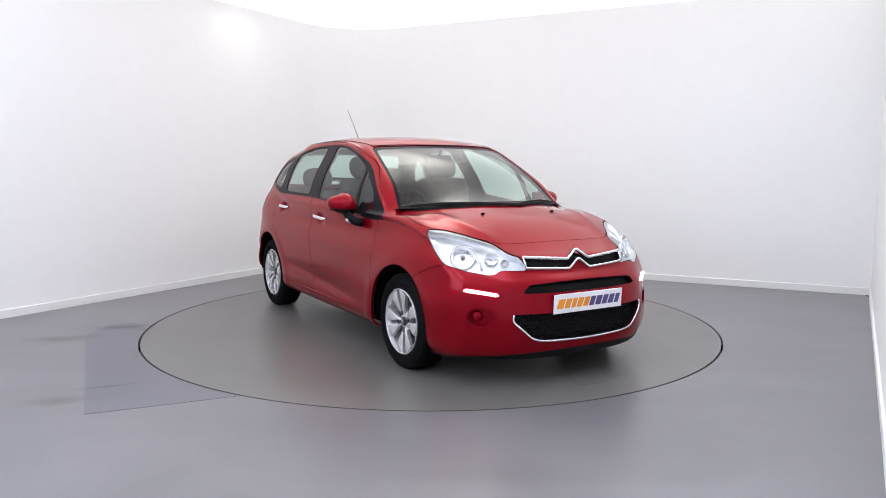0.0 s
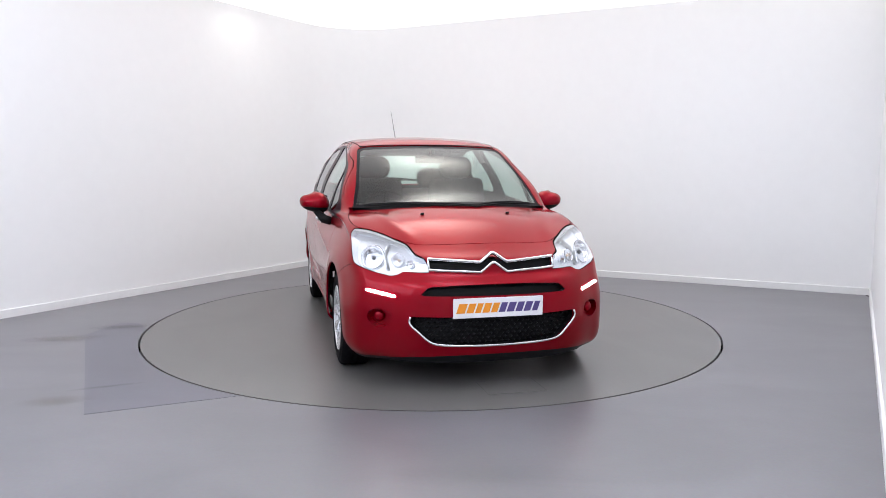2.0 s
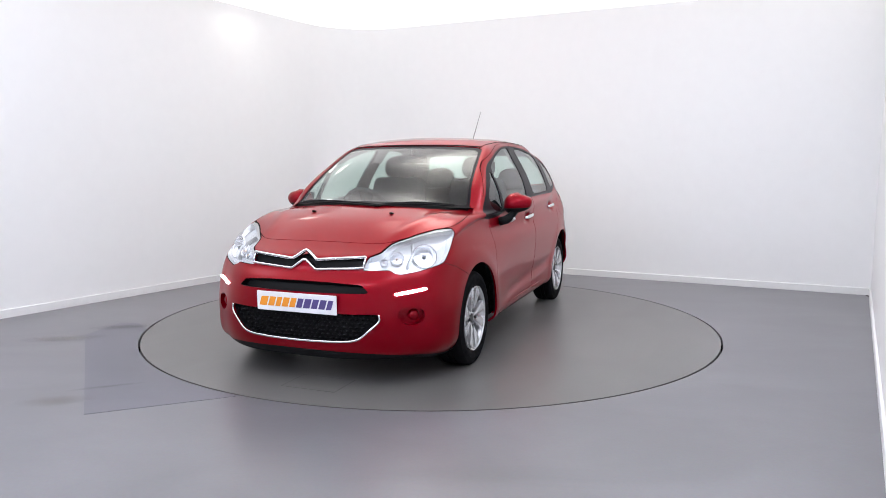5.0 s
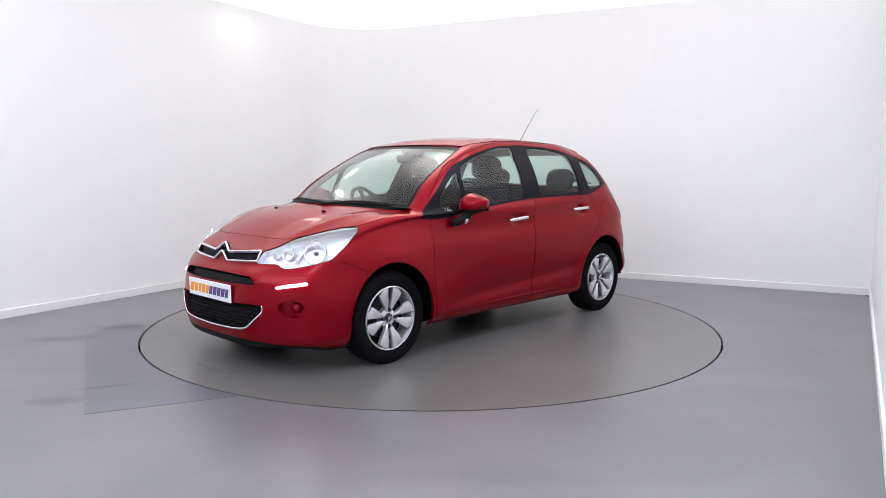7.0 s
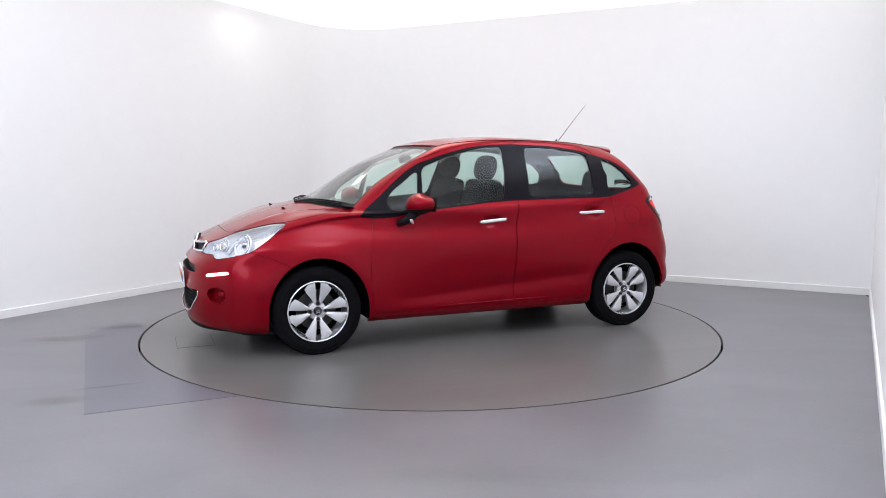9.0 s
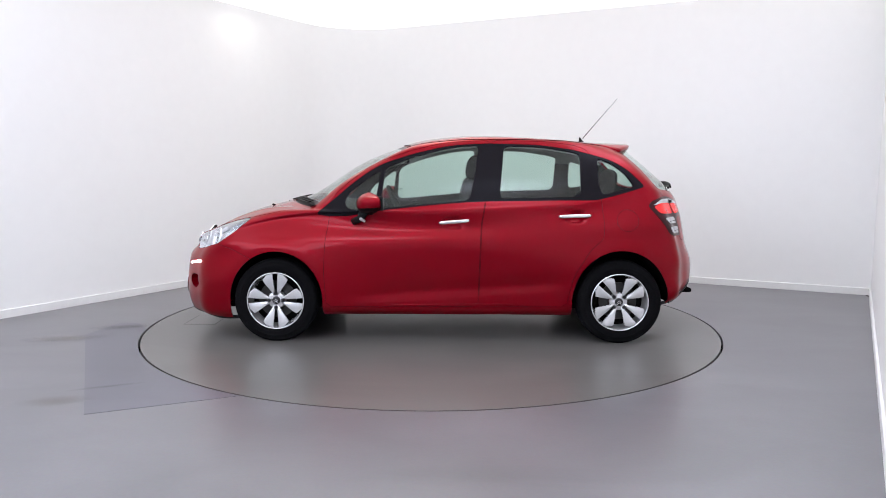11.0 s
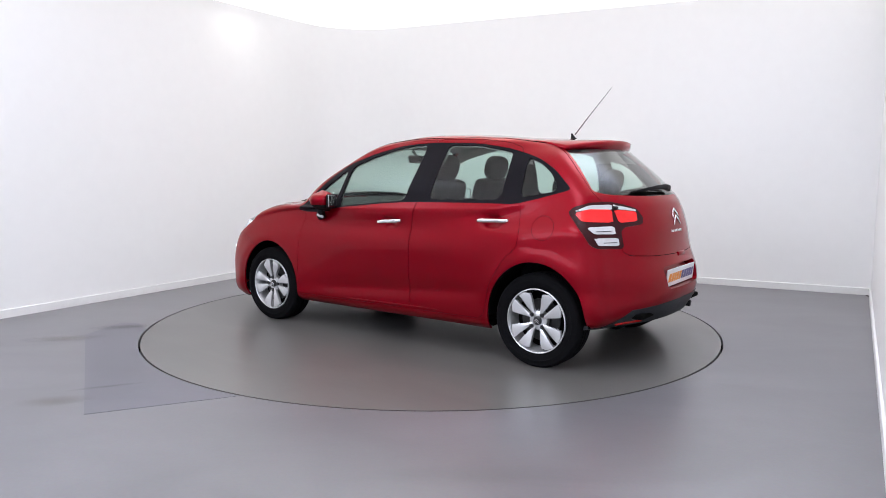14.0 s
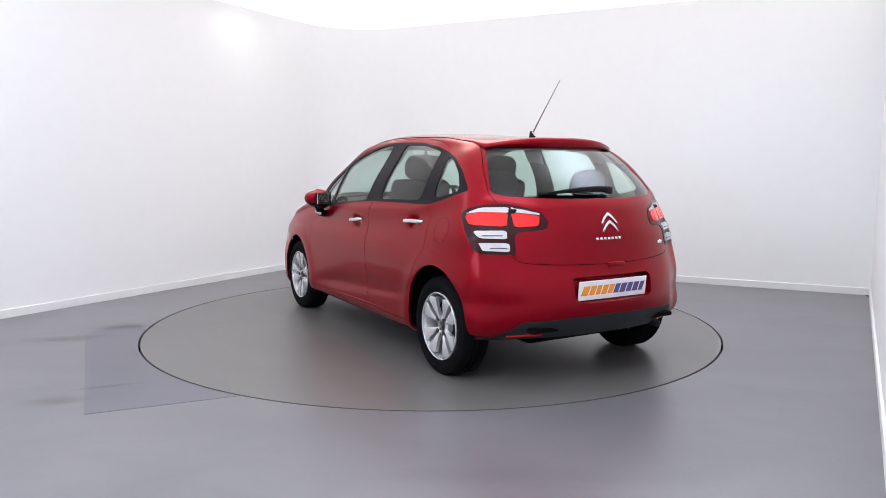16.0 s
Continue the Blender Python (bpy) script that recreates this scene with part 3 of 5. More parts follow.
for arch in (arch_of(1.222, 0.336, 0.355), arch_of(-1.233, 0.343, 0.372)):
    carve(arch, KIND, ARCH)
dlo = round_off([(0.945, 0.915), (0.84, 0.902), (0.69, 0.906), (0.54, 0.937), (0.457, 0.95), (0.01, 0.996), (-0.23, 1.012), (-0.742, 1.021), (-1.051, 1.023), (-1.2, 1.058), (-1.402, 1.116), (-1.398, 1.135), (-1.288, 1.239), (-1.173, 1.306), (-1.05, 1.345), (-0.998, 1.358), (-0.899, 1.383), (-0.66, 1.417), (-0.417, 1.424), (-0.294, 1.427), (-0.089, 1.417), (0.034, 1.401), (0.238, 1.353), (0.466, 1.28), (0.568, 1.222), (0.685, 1.135), (0.785, 1.048)], 1, 0.15)
wide_side = lambda p: p[:, 1] > 0.47
carve(region(SIDE_V, dlo, wide_side), KIND, TRIMMED)
for code, pane in ((QUARTER, [(0.735, 1.0), (0.70, 1.077), (0.474, 1.243), (0.507, 1.05), (0.545, 0.963), (0.62, 0.945), (0.70, 0.955)]),
                   (FRONT_W, [(0.447, 1.252), (0.237, 1.332), (0.033, 1.385), (-0.09, 1.405), (-0.224, 1.411), (-0.205, 1.238), (-0.154, 1.020), (0.01, 1.006), (0.48, 0.962)]),
                   (REAR_W, [(-0.409, 1.409), (-0.66, 1.403), (-0.899, 1.366), (-0.953, 1.348), (-0.945, 1.050), (-0.369, 1.033), (-0.391, 1.237)]),
                   (BACK_Q, [(-1.072, 1.326), (-1.172, 1.287), (-1.262, 1.222), (-1.325, 1.135), (-1.312, 1.108), (-1.082, 1.062)])):
    carve(region(SIDE_V, round_off(pane, 2, 0.12), wide_side), KIND, code)
screen = round_off(both_halves([(0, 1.005), (0.3, 1.002), (0.5, 0.994), (0.67, 0.978), (0.655, 1.04), (0.625, 1.14), (0.588, 1.28), (0.556, 1.385), (0.5, 1.405), (0.2, 1.416), (0, 1.418)]), 1, 0.15)
carve(region(END_V, screen, lambda p: (p[:, 0] > 0.1) & (p[:, 0] < 1.3) & (p[:, 2] > 0.93)), KIND, SCREEN)
fit_band = region(END_V, screen, lambda p: (p[:, 0] > 0.1) & (p[:, 0] < 1.3) & (p[:, 2] > 0.93))
slice_at(fit_band, -0.020)
faces = list(shell.faces)
for q, v in zip(faces, fit_band(np.array([q.calc_center_median() for q in faces]))):
    if v > -0.020 and q[KIND] == SCREEN:
        q[KIND], q[PANEL] = FRIT, BODY
for q in shell.faces:
    c = q.calc_center_median()
    if q[KIND] == SCREEN:
        q[PANEL] = BODY
    elif q[PANEL] == BODY and q[KIND] in (PAINTED, SEAM) and 0.93 < c.x < 1.3 and c.y < 0.675 and c.z > 0.955:
        q[KIND] = SCUTTLE
back_pane = round_off(both_halves([(0, 1.385), (0.3, 1.383), (0.50, 1.378), (0.55, 1.30), (0.60, 1.2), (0.632, 1.11), (0.56, 1.09), (0.4, 1.08), (0.2, 1.075), (0, 1.074)]), 1, 0.15)
carve(region(END_V, back_pane, lambda p: (p[:, 0] < -1.1) & (p[:, 2] > 1.0)), KIND, BACK_W, only=(TAILGATE,))

# nose
at_nose = lambda p: p[:, 0] > 1.5
head = round_off([(-1.112, 0.668), (-1.062, 0.742), (-0.983, 0.765), (-0.89, 0.811), (-0.708, 0.857), (-0.59, 0.88), (-0.497, 0.886), (-0.49, 0.862), (-0.556, 0.777), (-0.635, 0.701), (-0.791, 0.664), (-0.905, 0.647), (-0.94, 0.655), (-0.962, 0.672)], 1, 0.12)
carve(region(NOSE_V, head, lambda p: (p[:, 0] > 1.3) & (p[:, 1] > 0.25)), KIND, HEAD, seam=0.004)
strip = [(-0.99, 0.764), (-0.885, 0.806), (-0.70, 0.848), (-0.60, 0.867), (-0.51, 0.874), (-0.45, 0.90), (-0.60, 0.92), (-0.99, 0.80)]
is_head = region(NOSE_V, np.array(strip), lambda p: (p[:, 0] > 1.3) & (p[:, 1] > 0.25))
slice_at(is_head, 0)
faces = list(shell.faces)
for q, v in zip(faces, is_head(np.array([q.calc_center_median() for q in faces]))):
    if v < 0 and q[KIND] == HEAD:
        q[KIND] = HEADSTRIP
carve(region(END_V, round_off(both_halves([(0, 0.430), (0.2, 0.431), (0.47, 0.434), (0.489, 0.43), (0.488, 0.39), (0.40, 0.305), (0.365, 0.284), (0.315, 0.272), (0.15, 0.266), (0, 0.264)]), 1, 0.12), at_nose), KIND, LOWGRILLE)
carve(region(END_V, round_off(both_halves([(0, 0.606), (0.2, 0.604), (0.385, 0.595), (0.435, 0.548), (0.2, 0.545), (0, 0.544)]), 1, 0.1), at_nose), KIND, SLOT)
carve(region(END_V, round_off(both_halves([(0, 0.750), (0.020, 0.745), (0.078, 0.718), (0.368, 0.741), (0.362, 0.682), (0.078, 0.672), (0.022, 0.708), (0, 0.712)]), 1, 0.08), at_nose), KIND, CHEVRON)
carve(region(END_V, round_off([(0.572, 0.415), (0.585, 0.455), (0.64, 0.47), (0.70, 0.452), (0.705, 0.395), (0.66, 0.362), (0.61, 0.37)], 2, 0.2), lambda p: p[:, 0] > 1.7), KIND, FOG)
carve(region(SIDE_V, np.array([(2.3, 0.225), (2.03, 0.213), (1.9, 0.193), (1.65, 0.168), (1.3, 0.15), (1.3, 0), (2.3, 0)]), lambda p: p[:, 0] > 1.4), KIND, LIP)

# tail
at_tail = lambda p: (p[:, 0] < -1.3) & (p[:, 1] > 0.3)
lamp = round_off([(-0.458, 0.983), (-0.491, 1.017), (-0.591, 1.043), (-0.723, 1.047), (-0.819, 1.029), (-0.915, 1.003), (-0.958, 0.945), (-0.945, 0.905), (-0.807, 0.893), (-0.779, 0.867), (-0.794, 0.765), (-0.609, 0.771), (-0.56, 0.79), (-0.502, 0.888)], 1, 0.12)
carve(region(TAIL_V, lamp, at_tail), KIND, TAIL)
for code, lens in ((BAND, [(-0.480, 0.986), (-0.58, 1.026), (-0.734, 1.028), (-0.735, 0.996), (-0.568, 1.000)]),
                   (RED_OUT, [(-0.490, 0.978), (-0.568, 1.003), (-0.733, 0.998), (-0.730, 0.920), (-0.521, 0.930)]),
                   (RED_IN, [(-0.748, 0.998), (-0.905, 0.984), (-0.907, 0.925), (-0.773, 0.918)]),
                   (CLEAR_A, [(-0.544, 0.897), (-0.735, 0.899), (-0.738, 0.852), (-0.587, 0.857)]),
                   (CLEAR_B, [(-0.585, 0.833), (-0.754, 0.831), (-0.759, 0.783), (-0.610, 0.789)])):
    carve(region(TAIL_V, round_off(lens, 1, 0.12), at_tail), KIND, code)
carve(region(TAIL_V, np.array([(-0.750, 1.024), (-0.82, 1.014), (-0.905, 0.994), (-0.906, 0.986), (-0.750, 1.002)]), at_tail), KIND, BAND)
carve(region(END_V, np.array(both_halves([(0, 0.415), (0.3, 0.41), (0.58, 0.394), (0.66, 0.318), (0.95, 0.20), (0.95, 0), (0, 0)])), lambda p: p[:, 0] < -1.45), KIND, VALANCE)
carve(region(END_V, round_off(both_halves([(0, 0.637), (0.275, 0.636), (0.305, 0.620), (0.285, 0.495), (0, 0.492)]), 1, 0.12), lambda p: p[:, 0] < -1.6), KIND, RECESS)
flap = np.array([(-1.272 + 0.076 * math.cos(a * math.pi / 12), 0.883 + 0.076 * math.sin(a * math.pi / 12)) for a in range(24)])
carve(region(SIDE_V, flap, on_side), KIND, PAINTED, seam=0.0025)
shell.normal_update()


def piece(test, depth=0.0, flange=0.012, side=0):
    """A mesh of the shell's faces that pass the test, pushed in by depth, with its edges turned in. side 0: both halves in one, 1 left, -1 right."""
    chosen = [q for q in shell.faces if test(q[PANEL], q[KIND], q)]
    out = bmesh.new()
    for s in ((1, -1) if side == 0 else (side,)):
        made = {}
        for q in chosen:
            for v in q.verts:
                if v not in made:
                    c = v.co - v.normal * depth
                    if side == 0 and abs(v.co.y) < 1e-5:
                        c.y = 0
                    made[v] = out.verts.new((c.x, c.y * s, c.z))
            ring_of = [made[v] for v in q.verts]
            try:
                out.faces.new(ring_of if s > 0 else ring_of[::-1])
            except ValueError:
                pass
        if flange:
            inside = set(chosen)
            for q in chosen:
                for e in q.edges:
                    if sum(o in inside for o in e.link_faces) == 1:
                        a, b = e.verts
                        if side == 0 and abs(a.co.y) < 1e-5 and abs(b.co.y) < 1e-5:
                            continue
                        four = []
                        for v, k in ((a, 0), (b, 0), (b, 1), (a, 1)):
                            c = v.co - v.normal * (depth + k * flange)
                            four.append(out.verts.new((c.x, c.y * s, c.z)))
                        out.faces.new(four)
    if side == 0:
        bmesh.ops.remove_doubles(out, verts=[v for v in out.verts if abs(v.co.y) < 1e-5], dist=1e-5)
    return out


def on_skin(origin, way):
    """The point and normal of the body where a ray meets it (left half)."""
    p, n, _, _ = TREE.ray_cast(Vector(origin), Vector(way))
    return p, n


def nose_at(y, z, out=0.0):
    p, n = on_skin((3, abs(y), z), (-1, 0, 0))
    return Vector((p.x + out, y, z))


def tail_at(y, z, out=0.0):
    p, n = on_skin((-3, abs(y), z), (1, 0, 0))
    return Vector((p.x - out, y, z))


def side_at(x, z, out=0.0):
    p, n = on_skin((x, 2, z), (0, -1, 0))
    return Vector((x, p.y + out, z))


# ---- the car ----
car = tagged(new("hatchback_car"), "metallic red five-door hatchback with silver alloy wheels, parked on the turntable", "car")


def kinds(*ks, panels=None):
    return lambda p, k, q: k in ks and (panels is None or p in panels)


def block(sx, sy, sz, r=0.01, seg=3, m=Matrix()):
    """A rounded block."""
    bm = bmesh.new()
    bmesh.ops.create_cube(bm, size=1, matrix=Matrix.Diagonal((sx, sy, sz, 1)))
    bmesh.ops.bevel(bm, geom=bm.edges[:] + bm.verts[:], offset=min(r, 0.49 * min(sx, sy, sz)), segments=seg, affect="EDGES", profile=0.5)
    bmesh.ops.transform(bm, matrix=m, verts=bm.verts)
    return bm


def sweep(path, width, height, up=None, sides=8, taper=None):
    """A bar of rounded section along a path of Vectors; up(i) gives the direction of its height."""
    bm = bmesh.new()
    rows = []
    for i, p in enumerate(path):
        t = (path[min(i + 1, len(path) - 1)] - path[max(i - 1, 0)]).normalized()
        u = (up(i) if up else Vector((0, 0, 1))).normalized()
        s = t.cross(u).normalized()
        u = s.cross(t)
        k = taper(i / (len(path) - 1)) if taper else 1.0
        rows.append([bm.verts.new(p + s * (width / 2 * k * math.copysign(abs(math.cos(a)) ** 0.6, math.cos(a))) + u * (height / 2 * k * math.copysign(abs(math.sin(a)) ** 0.6, math.sin(a)))) for a in (2 * math.pi * (j + 0.5) / sides for j in range(sides))])
    for a, b in zip(rows, rows[1:]):
        for j in range(sides):
            bm.faces.new((a[j], a[(j + 1) % sides], b[(j + 1) % sides], b[j]))
    bm.faces.new(rows[0][::-1]), bm.faces.new(rows[-1])
    bmesh.ops.recalc_face_normals(bm, faces=bm.faces)
    return bm


def lathe(profile, seg=48):
    """Turns (radius, y) pairs round the y axis."""
    bm = bmesh.new()
    rows = [[bm.verts.new((r * math.cos(2 * math.pi * i / seg), y, r * math.sin(2 * math.pi * i / seg))) for i in range(seg)] for r, y in profile]
    for a, b in zip(rows, rows[1:]):
        for i in range(seg):
            bm.faces.new((a[i], b[i], b[(i + 1) % seg], a[(i + 1) % seg]))
    bmesh.ops.recalc_face_normals(bm, faces=bm.faces)
    return bm


def add(bm, other):
    me = bpy.data.meshes.new("tmp")
    other.to_mesh(me)
    other.free()
    bm.from_mesh(me)
    bpy.data.meshes.remove(me)
    return bm


def mirrored(bm):
    bmesh.ops.scale(bm, vec=(1, -1, 1), verts=bm.verts)
    bmesh.ops.reverse_faces(bm, faces=bm.faces)
    return bm


def curve_points(pts, n=8):
    """A smooth path through points."""
    pts = [Vector(p) for p in pts]
    q = [pts[0] * 2 - pts[1], *pts, pts[-1] * 2 - pts[-2]]
    out = []
    for i in range(1, len(q) - 2):
        for k in range(n):
            t = k / n
            out.append(0.5 * ((2 * q[i]) + (q[i + 1] - q[i - 1]) * t + (2 * q[i - 1] - 5 * q[i] + 4 * q[i + 1] - q[i + 2]) * t * t + (3 * q[i] - q[i - 1] - 3 * q[i + 1] + q[i + 2]) * t ** 3))
    return out + [pts[-1]]


body = part("body_shell", piece(kinds(PAINTED, panels=(BODY,))), PAINT, car)
part("panel_gap", piece(kinds(SEAM), 0.003, 0.0), VOID, body)
part("windscreen", piece(kinds(SCREEN), 0.004, 0.006), WINDOW, body, "green-tinted laminated windscreen").visible_shadow = False
part("screen_border", piece(kinds(FRIT), 0.004, 0.006), TRIM, body, "black printed border of the windscreen")
part("scuttle_panel", piece(kinds(SCUTTLE), 0.003, 0.01), BLACK, body, "black plastic scuttle at the screen's foot")
for s in (1, -1):
    for lo, hi in ((-9, -1.0), (-1.0, 0)):
        part("quarter_window_trim", piece(lambda p, k, q: k == TRIMMED and p == BODY and lo < q.calc_center_median().x < hi, 0.002, 0.01, s), TRIM, body, "satin black pillar trim")
    part("mirror_sail", piece(lambda p, k, q: k == TRIMMED and p == BODY and q.calc_center_median().x > 0, 0.002, 0.01, s), TRIM, body, "satin black sail at the pillar's foot")
    part("quarter_window", piece(kinds(BACK_Q), 0.005, 0.006, s), WINDOW, body, "tinted rear quarter glass").visible_shadow = False
    for code, panes in ((FDOOR, (QUARTER, FRONT_W)), (RDOOR, (REAR_W,))):
        door = part("front_door" if code == FDOOR else "rear_door", piece(kinds(PAINTED, panels=(code,)), 0, 0.012, s), PAINT, car)
        part("window_trim", piece(kinds(TRIMMED, panels=(code,)), 0.002, 0.01, s), TRIM, door, "satin black window frame")
        for k in panes:
            part("door_window" if k != QUARTER else "vent_window", piece(kinds(k), 0.006, 0.008, s), WINDOW, door, "green-tinted side glass").visible_shadow = False
        x0, x1, z0, z1 = (0.062, -0.160, 0.862, 0.880) if code == FDOOR else (-0.783, -1.022, 0.910, 0.917)
        path = []
        for i in range(13):
            t = i / 12
            p = side_at(x0 + (x1 - x0) * t, z0 + (z1 - z0) * t + 0.03)
            path.append(Vector((p.x, p.y + 0.010 + 0.022 * math.sin(math.pi * t) ** 0.5, p.z - 0.03)))
        bar = sweep(path, 0.016, 0.026, sides=10, taper=lambda t: 0.75 + 0.25 * min(1, 6 * min(t, 1 - t)))
        part("door_handle", bar if s > 0 else mirrored(bar), CHROME, door, "chrome door handle")
hood_part = part("bonnet", piece(kinds(PAINTED, panels=(HOOD,)), 0.0, 0.015), PAINT, car)
for s in (1, -1):
    p, n = on_skin((1.357, 0.283, 2), (0, 0, -1))
    part("washer_nozzle", block(0.028, 0.022, 0.012, 0.005, 2, pose(p.x, s * p.y, p.z + 0.004, 0, -15, 0)), BLACK, hood_part, "black washer nozzle")
front_bumper = part("front_bumper", piece(kinds(PAINTED, panels=(FBUMP,))), PAINT, car)
part("lip_spoiler", piece(kinds(LIP), 0.0, 0.02), BLACK, front_bumper, "black plastic lower lip")
rear_bumper = part("rear_bumper", piece(kinds(PAINTED, panels=(RBUMP,))), PAINT, car)
part("valance", piece(kinds(VALANCE), -0.004, 0.02), surface("textured_dark_grey_plastic", (0.022, 0.024, 0.028), 0.55, vary=0.12, scale=20, bump=0.05, bump_scale=300, spec=0.2), rear_bumper, "black plastic lower valance")
tailgate = part("tailgate", piece(kinds(PAINTED, panels=(TAILGATE,))), PAINT, car)
part("rear_window", piece(kinds(BACK_W), 0.003, 0.006), WINDOW, tailgate, "green-tinted heated rear window").visible_shadow = False

def hollow(kind, depth, sides=(1, -1)):
    """A pocket in the skin: its floor pushed in, and the walls round it."""
    keep = [q for q in shell.faces if q[KIND] == kind]
    inside = set(keep)
    walls = piece(kinds(kind), depth, 0.0, 0 if len(sides) == 2 else sides[0])
    for q in keep:
        for e in q.edges:
            if sum(o in inside for o in e.link_faces) == 1 and not all(abs(v.co.y) < 1e-5 for v in e.verts):
                for s in sides:
                    cs = [e.verts[0].co, e.verts[1].co, e.verts[1].co - e.verts[1].normal * depth, e.verts[0].co - e.verts[0].normal * depth]
                    walls.faces.new([walls.verts.new((c.x, c.y * s, c.z)) for c in cs])
    return walls


# front openings, then the bars in them
for kind, depth, label in ((LOWGRILLE, 0.045, "black lower air intake"), (SLOT, 0.04, "black upper air slot"), (CHEVRON, 0.018, "black grille behind the chrome bars")):
    part("air_intake", hollow(kind, depth), BLACK, front_bumper, label, smooth=False)
for s in (1, -1):
    part("fog_lamp_pocket", hollow(FOG, 0.045, (s,)), PAINT, front_bumper, smooth=False)
part("plate_recess", hollow(RECESS, 0.06), PAINT, rear_bumper, smooth=False)
for row in range(7):
    z = 0.285 + row * 0.0225
    reach = 0.485 if z > 0.39 else 0.34 + (z - 0.27) * 1.15
    for col in range(-int(reach / 0.034), int(reach / 0.034) + 1):
        y = (col + 0.5 * (row % 2)) * 0.034
        if abs(y) > reach - 0.012:
            continue
        p = nose_at(y, z, -0.030)
        cell = bmesh.new()
        for k, (ay, az) in enumerate(((-0.014, 0), (0, 0.009), (0.014, 0), (0, -0.009))):
            cell.verts.new((p.x - (0.0 if k % 2 else 0.004), p.y + ay, p.z + az))
        apex = cell.verts.new((p.x + 0.012, p.y, p.z))
        cell.verts.ensure_lookup_table()
        for k in range(4):
            cell.faces.new((cell.verts[k], cell.verts[(k + 1) % 4], apex))
        if row == 0 and col == -int(reach / 0.034):
            mesh_cells = cell
        else:
            add(mesh_cells, cell)
tagged(part("intake_mesh", mesh_cells, BLACK, front_bumper, "black plastic mesh of the lower intake", smooth=False), kind="stuff")
low_edge = [(0.488, 0.432), (0.489, 0.392), (0.44, 0.343), (0.39, 0.298), (0.34, 0.279), (0.25, 0.271), (0.12, 0.267), (0, 0.265)]
edge = [nose_at(y, z, 0.003) for y, z in low_edge] + [nose_at(-y, z, 0.003) for y, z in reversed(low_edge[:-1])]
part("intake_trim", sweep(curve_points(edge, 5), 0.012, 0.007, up=lambda i: Vector((1, 0, 0))), CHROME, front_bumper, "thin chrome strip round the lower intake")


def badge_at(y, z, out):
    """On the grille's face; above it the badge stands clear of the bonnet's edge."""
    p = nose_at(y, min(z, 0.72), out)
    return Vector((p.x - 0.45 * max(0.0, z - 0.72), p.y, z))


for name, z_end, z_low, z_high in (("upper", 0.744, 0.724, 0.771), ("lower", 0.684, 0.668, 0.718)):
    half = [(0.372, z_end), (0.30, z_end - 0.005), (0.18, (z_end + 2 * z_low) / 3), (0.092, z_low), (0.072, z_low + 0.004), (0.026, z_high - 0.012), (0.010, z_high - 0.001), (0, z_high)]
    bar = [badge_at(y, z, 0.006) for y, z in half] + [badge_at(-y, z, 0.006) for y, z in reversed(half[:-1])]
    back = [badge_at(y, z - 0.003, -0.006) for y, z in half[3:]] + [badge_at(-y, z - 0.003, -0.006) for y, z in reversed(half[3:-1])]
    part("badge_backing", sweep(curve_points(back, 4), 0.02, 0.014, up=lambda i: Vector((0.3, 0, 1))), BLACK, front_bumper)
    part("grille_bar", sweep(curve_points(bar, 5), 0.014, 0.017, up=lambda i: Vector((0.3, 0, 1)), sides=8), CHROME, front_bumper, "chrome grille bar rising to a chevron")
for s in (1, -1):
    end = [nose_at(s * 0.370, z, 0.005) for z in (0.744, 0.715, 0.684)]
    part("grille_end", sweep(end, 0.012, 0.012, up=lambda i: Vector((1, 0, 0))), CHROME, front_bumper)
    knob = lathe([(0.001, 0.012), (0.020, 0.010), (0.030, 0.002), (0.033, -0.03)], 28)
    bmesh.ops.transform(knob, matrix=Matrix.Translation(nose_at(s * 0.640, 0.418, -0.035)) @ Vector((1, 0.5 * s, 0)).to_track_quat("Y", "Z").to_matrix().to_4x4(), verts=knob.verts)
    part("fog_lamp_blank", knob, PAINT, front_bumper, "red blanking cap in the fog lamp pocket")
    run = [nose_at(s * (0.558 + 0.150 * i / 12), 0.540 + 0.027 * i / 12, 0.002) for i in range(13)]
    lamp_bar = part("daytime_lamp", sweep(run, 0.012, 0.017, up=lambda i: Vector((0, 0, 1)), taper=lambda t: 0.6 + 0.4 * min(1, 8 * min(t, 1 - t))), DRL, front_bumper, "lit white daytime running lamp strip")
    for k in range(6):
        led = lathe([(0.001, 0.010), (0.006, 0.008), (0.0095, 0.002), (0.010, -0.004)], 14)
        bmesh.ops.transform(led, matrix=Matrix.Translation(nose_at(s * (0.570 + 0.025 * k), 0.5425 + 0.0045 * k, 0.003)) @ Vector((1, 0.5 * s, 0)).to_track_quat("Y", "Z").to_matrix().to_4x4(), verts=led.verts)
        part("led", led, DRL, lamp_bar, "glowing white diode")

# headlamps: clear lens over a bright housing with a fluted main bowl, an indicator bowl, a small side cell and a ridge between them
def fluted(r, depth, ribs):
    """A reflector bowl whose wall is broken into upright flutes."""
    bm = lathe([(r * 1.06, 0.010), (r, 0.014), (r * 0.96, 0.004), (r * 0.86, -0.35 * depth), (r * 0.66, -0.68 * depth), (r * 0.40, -0.90 * depth), (r * 0.16, -depth), (0.001, -depth)], 64)
    for v in bm.verts:
        if v.co.y < 0:
            v.co.y += 0.0035 * math.sin(v.co.x / r * ribs)
    return bm


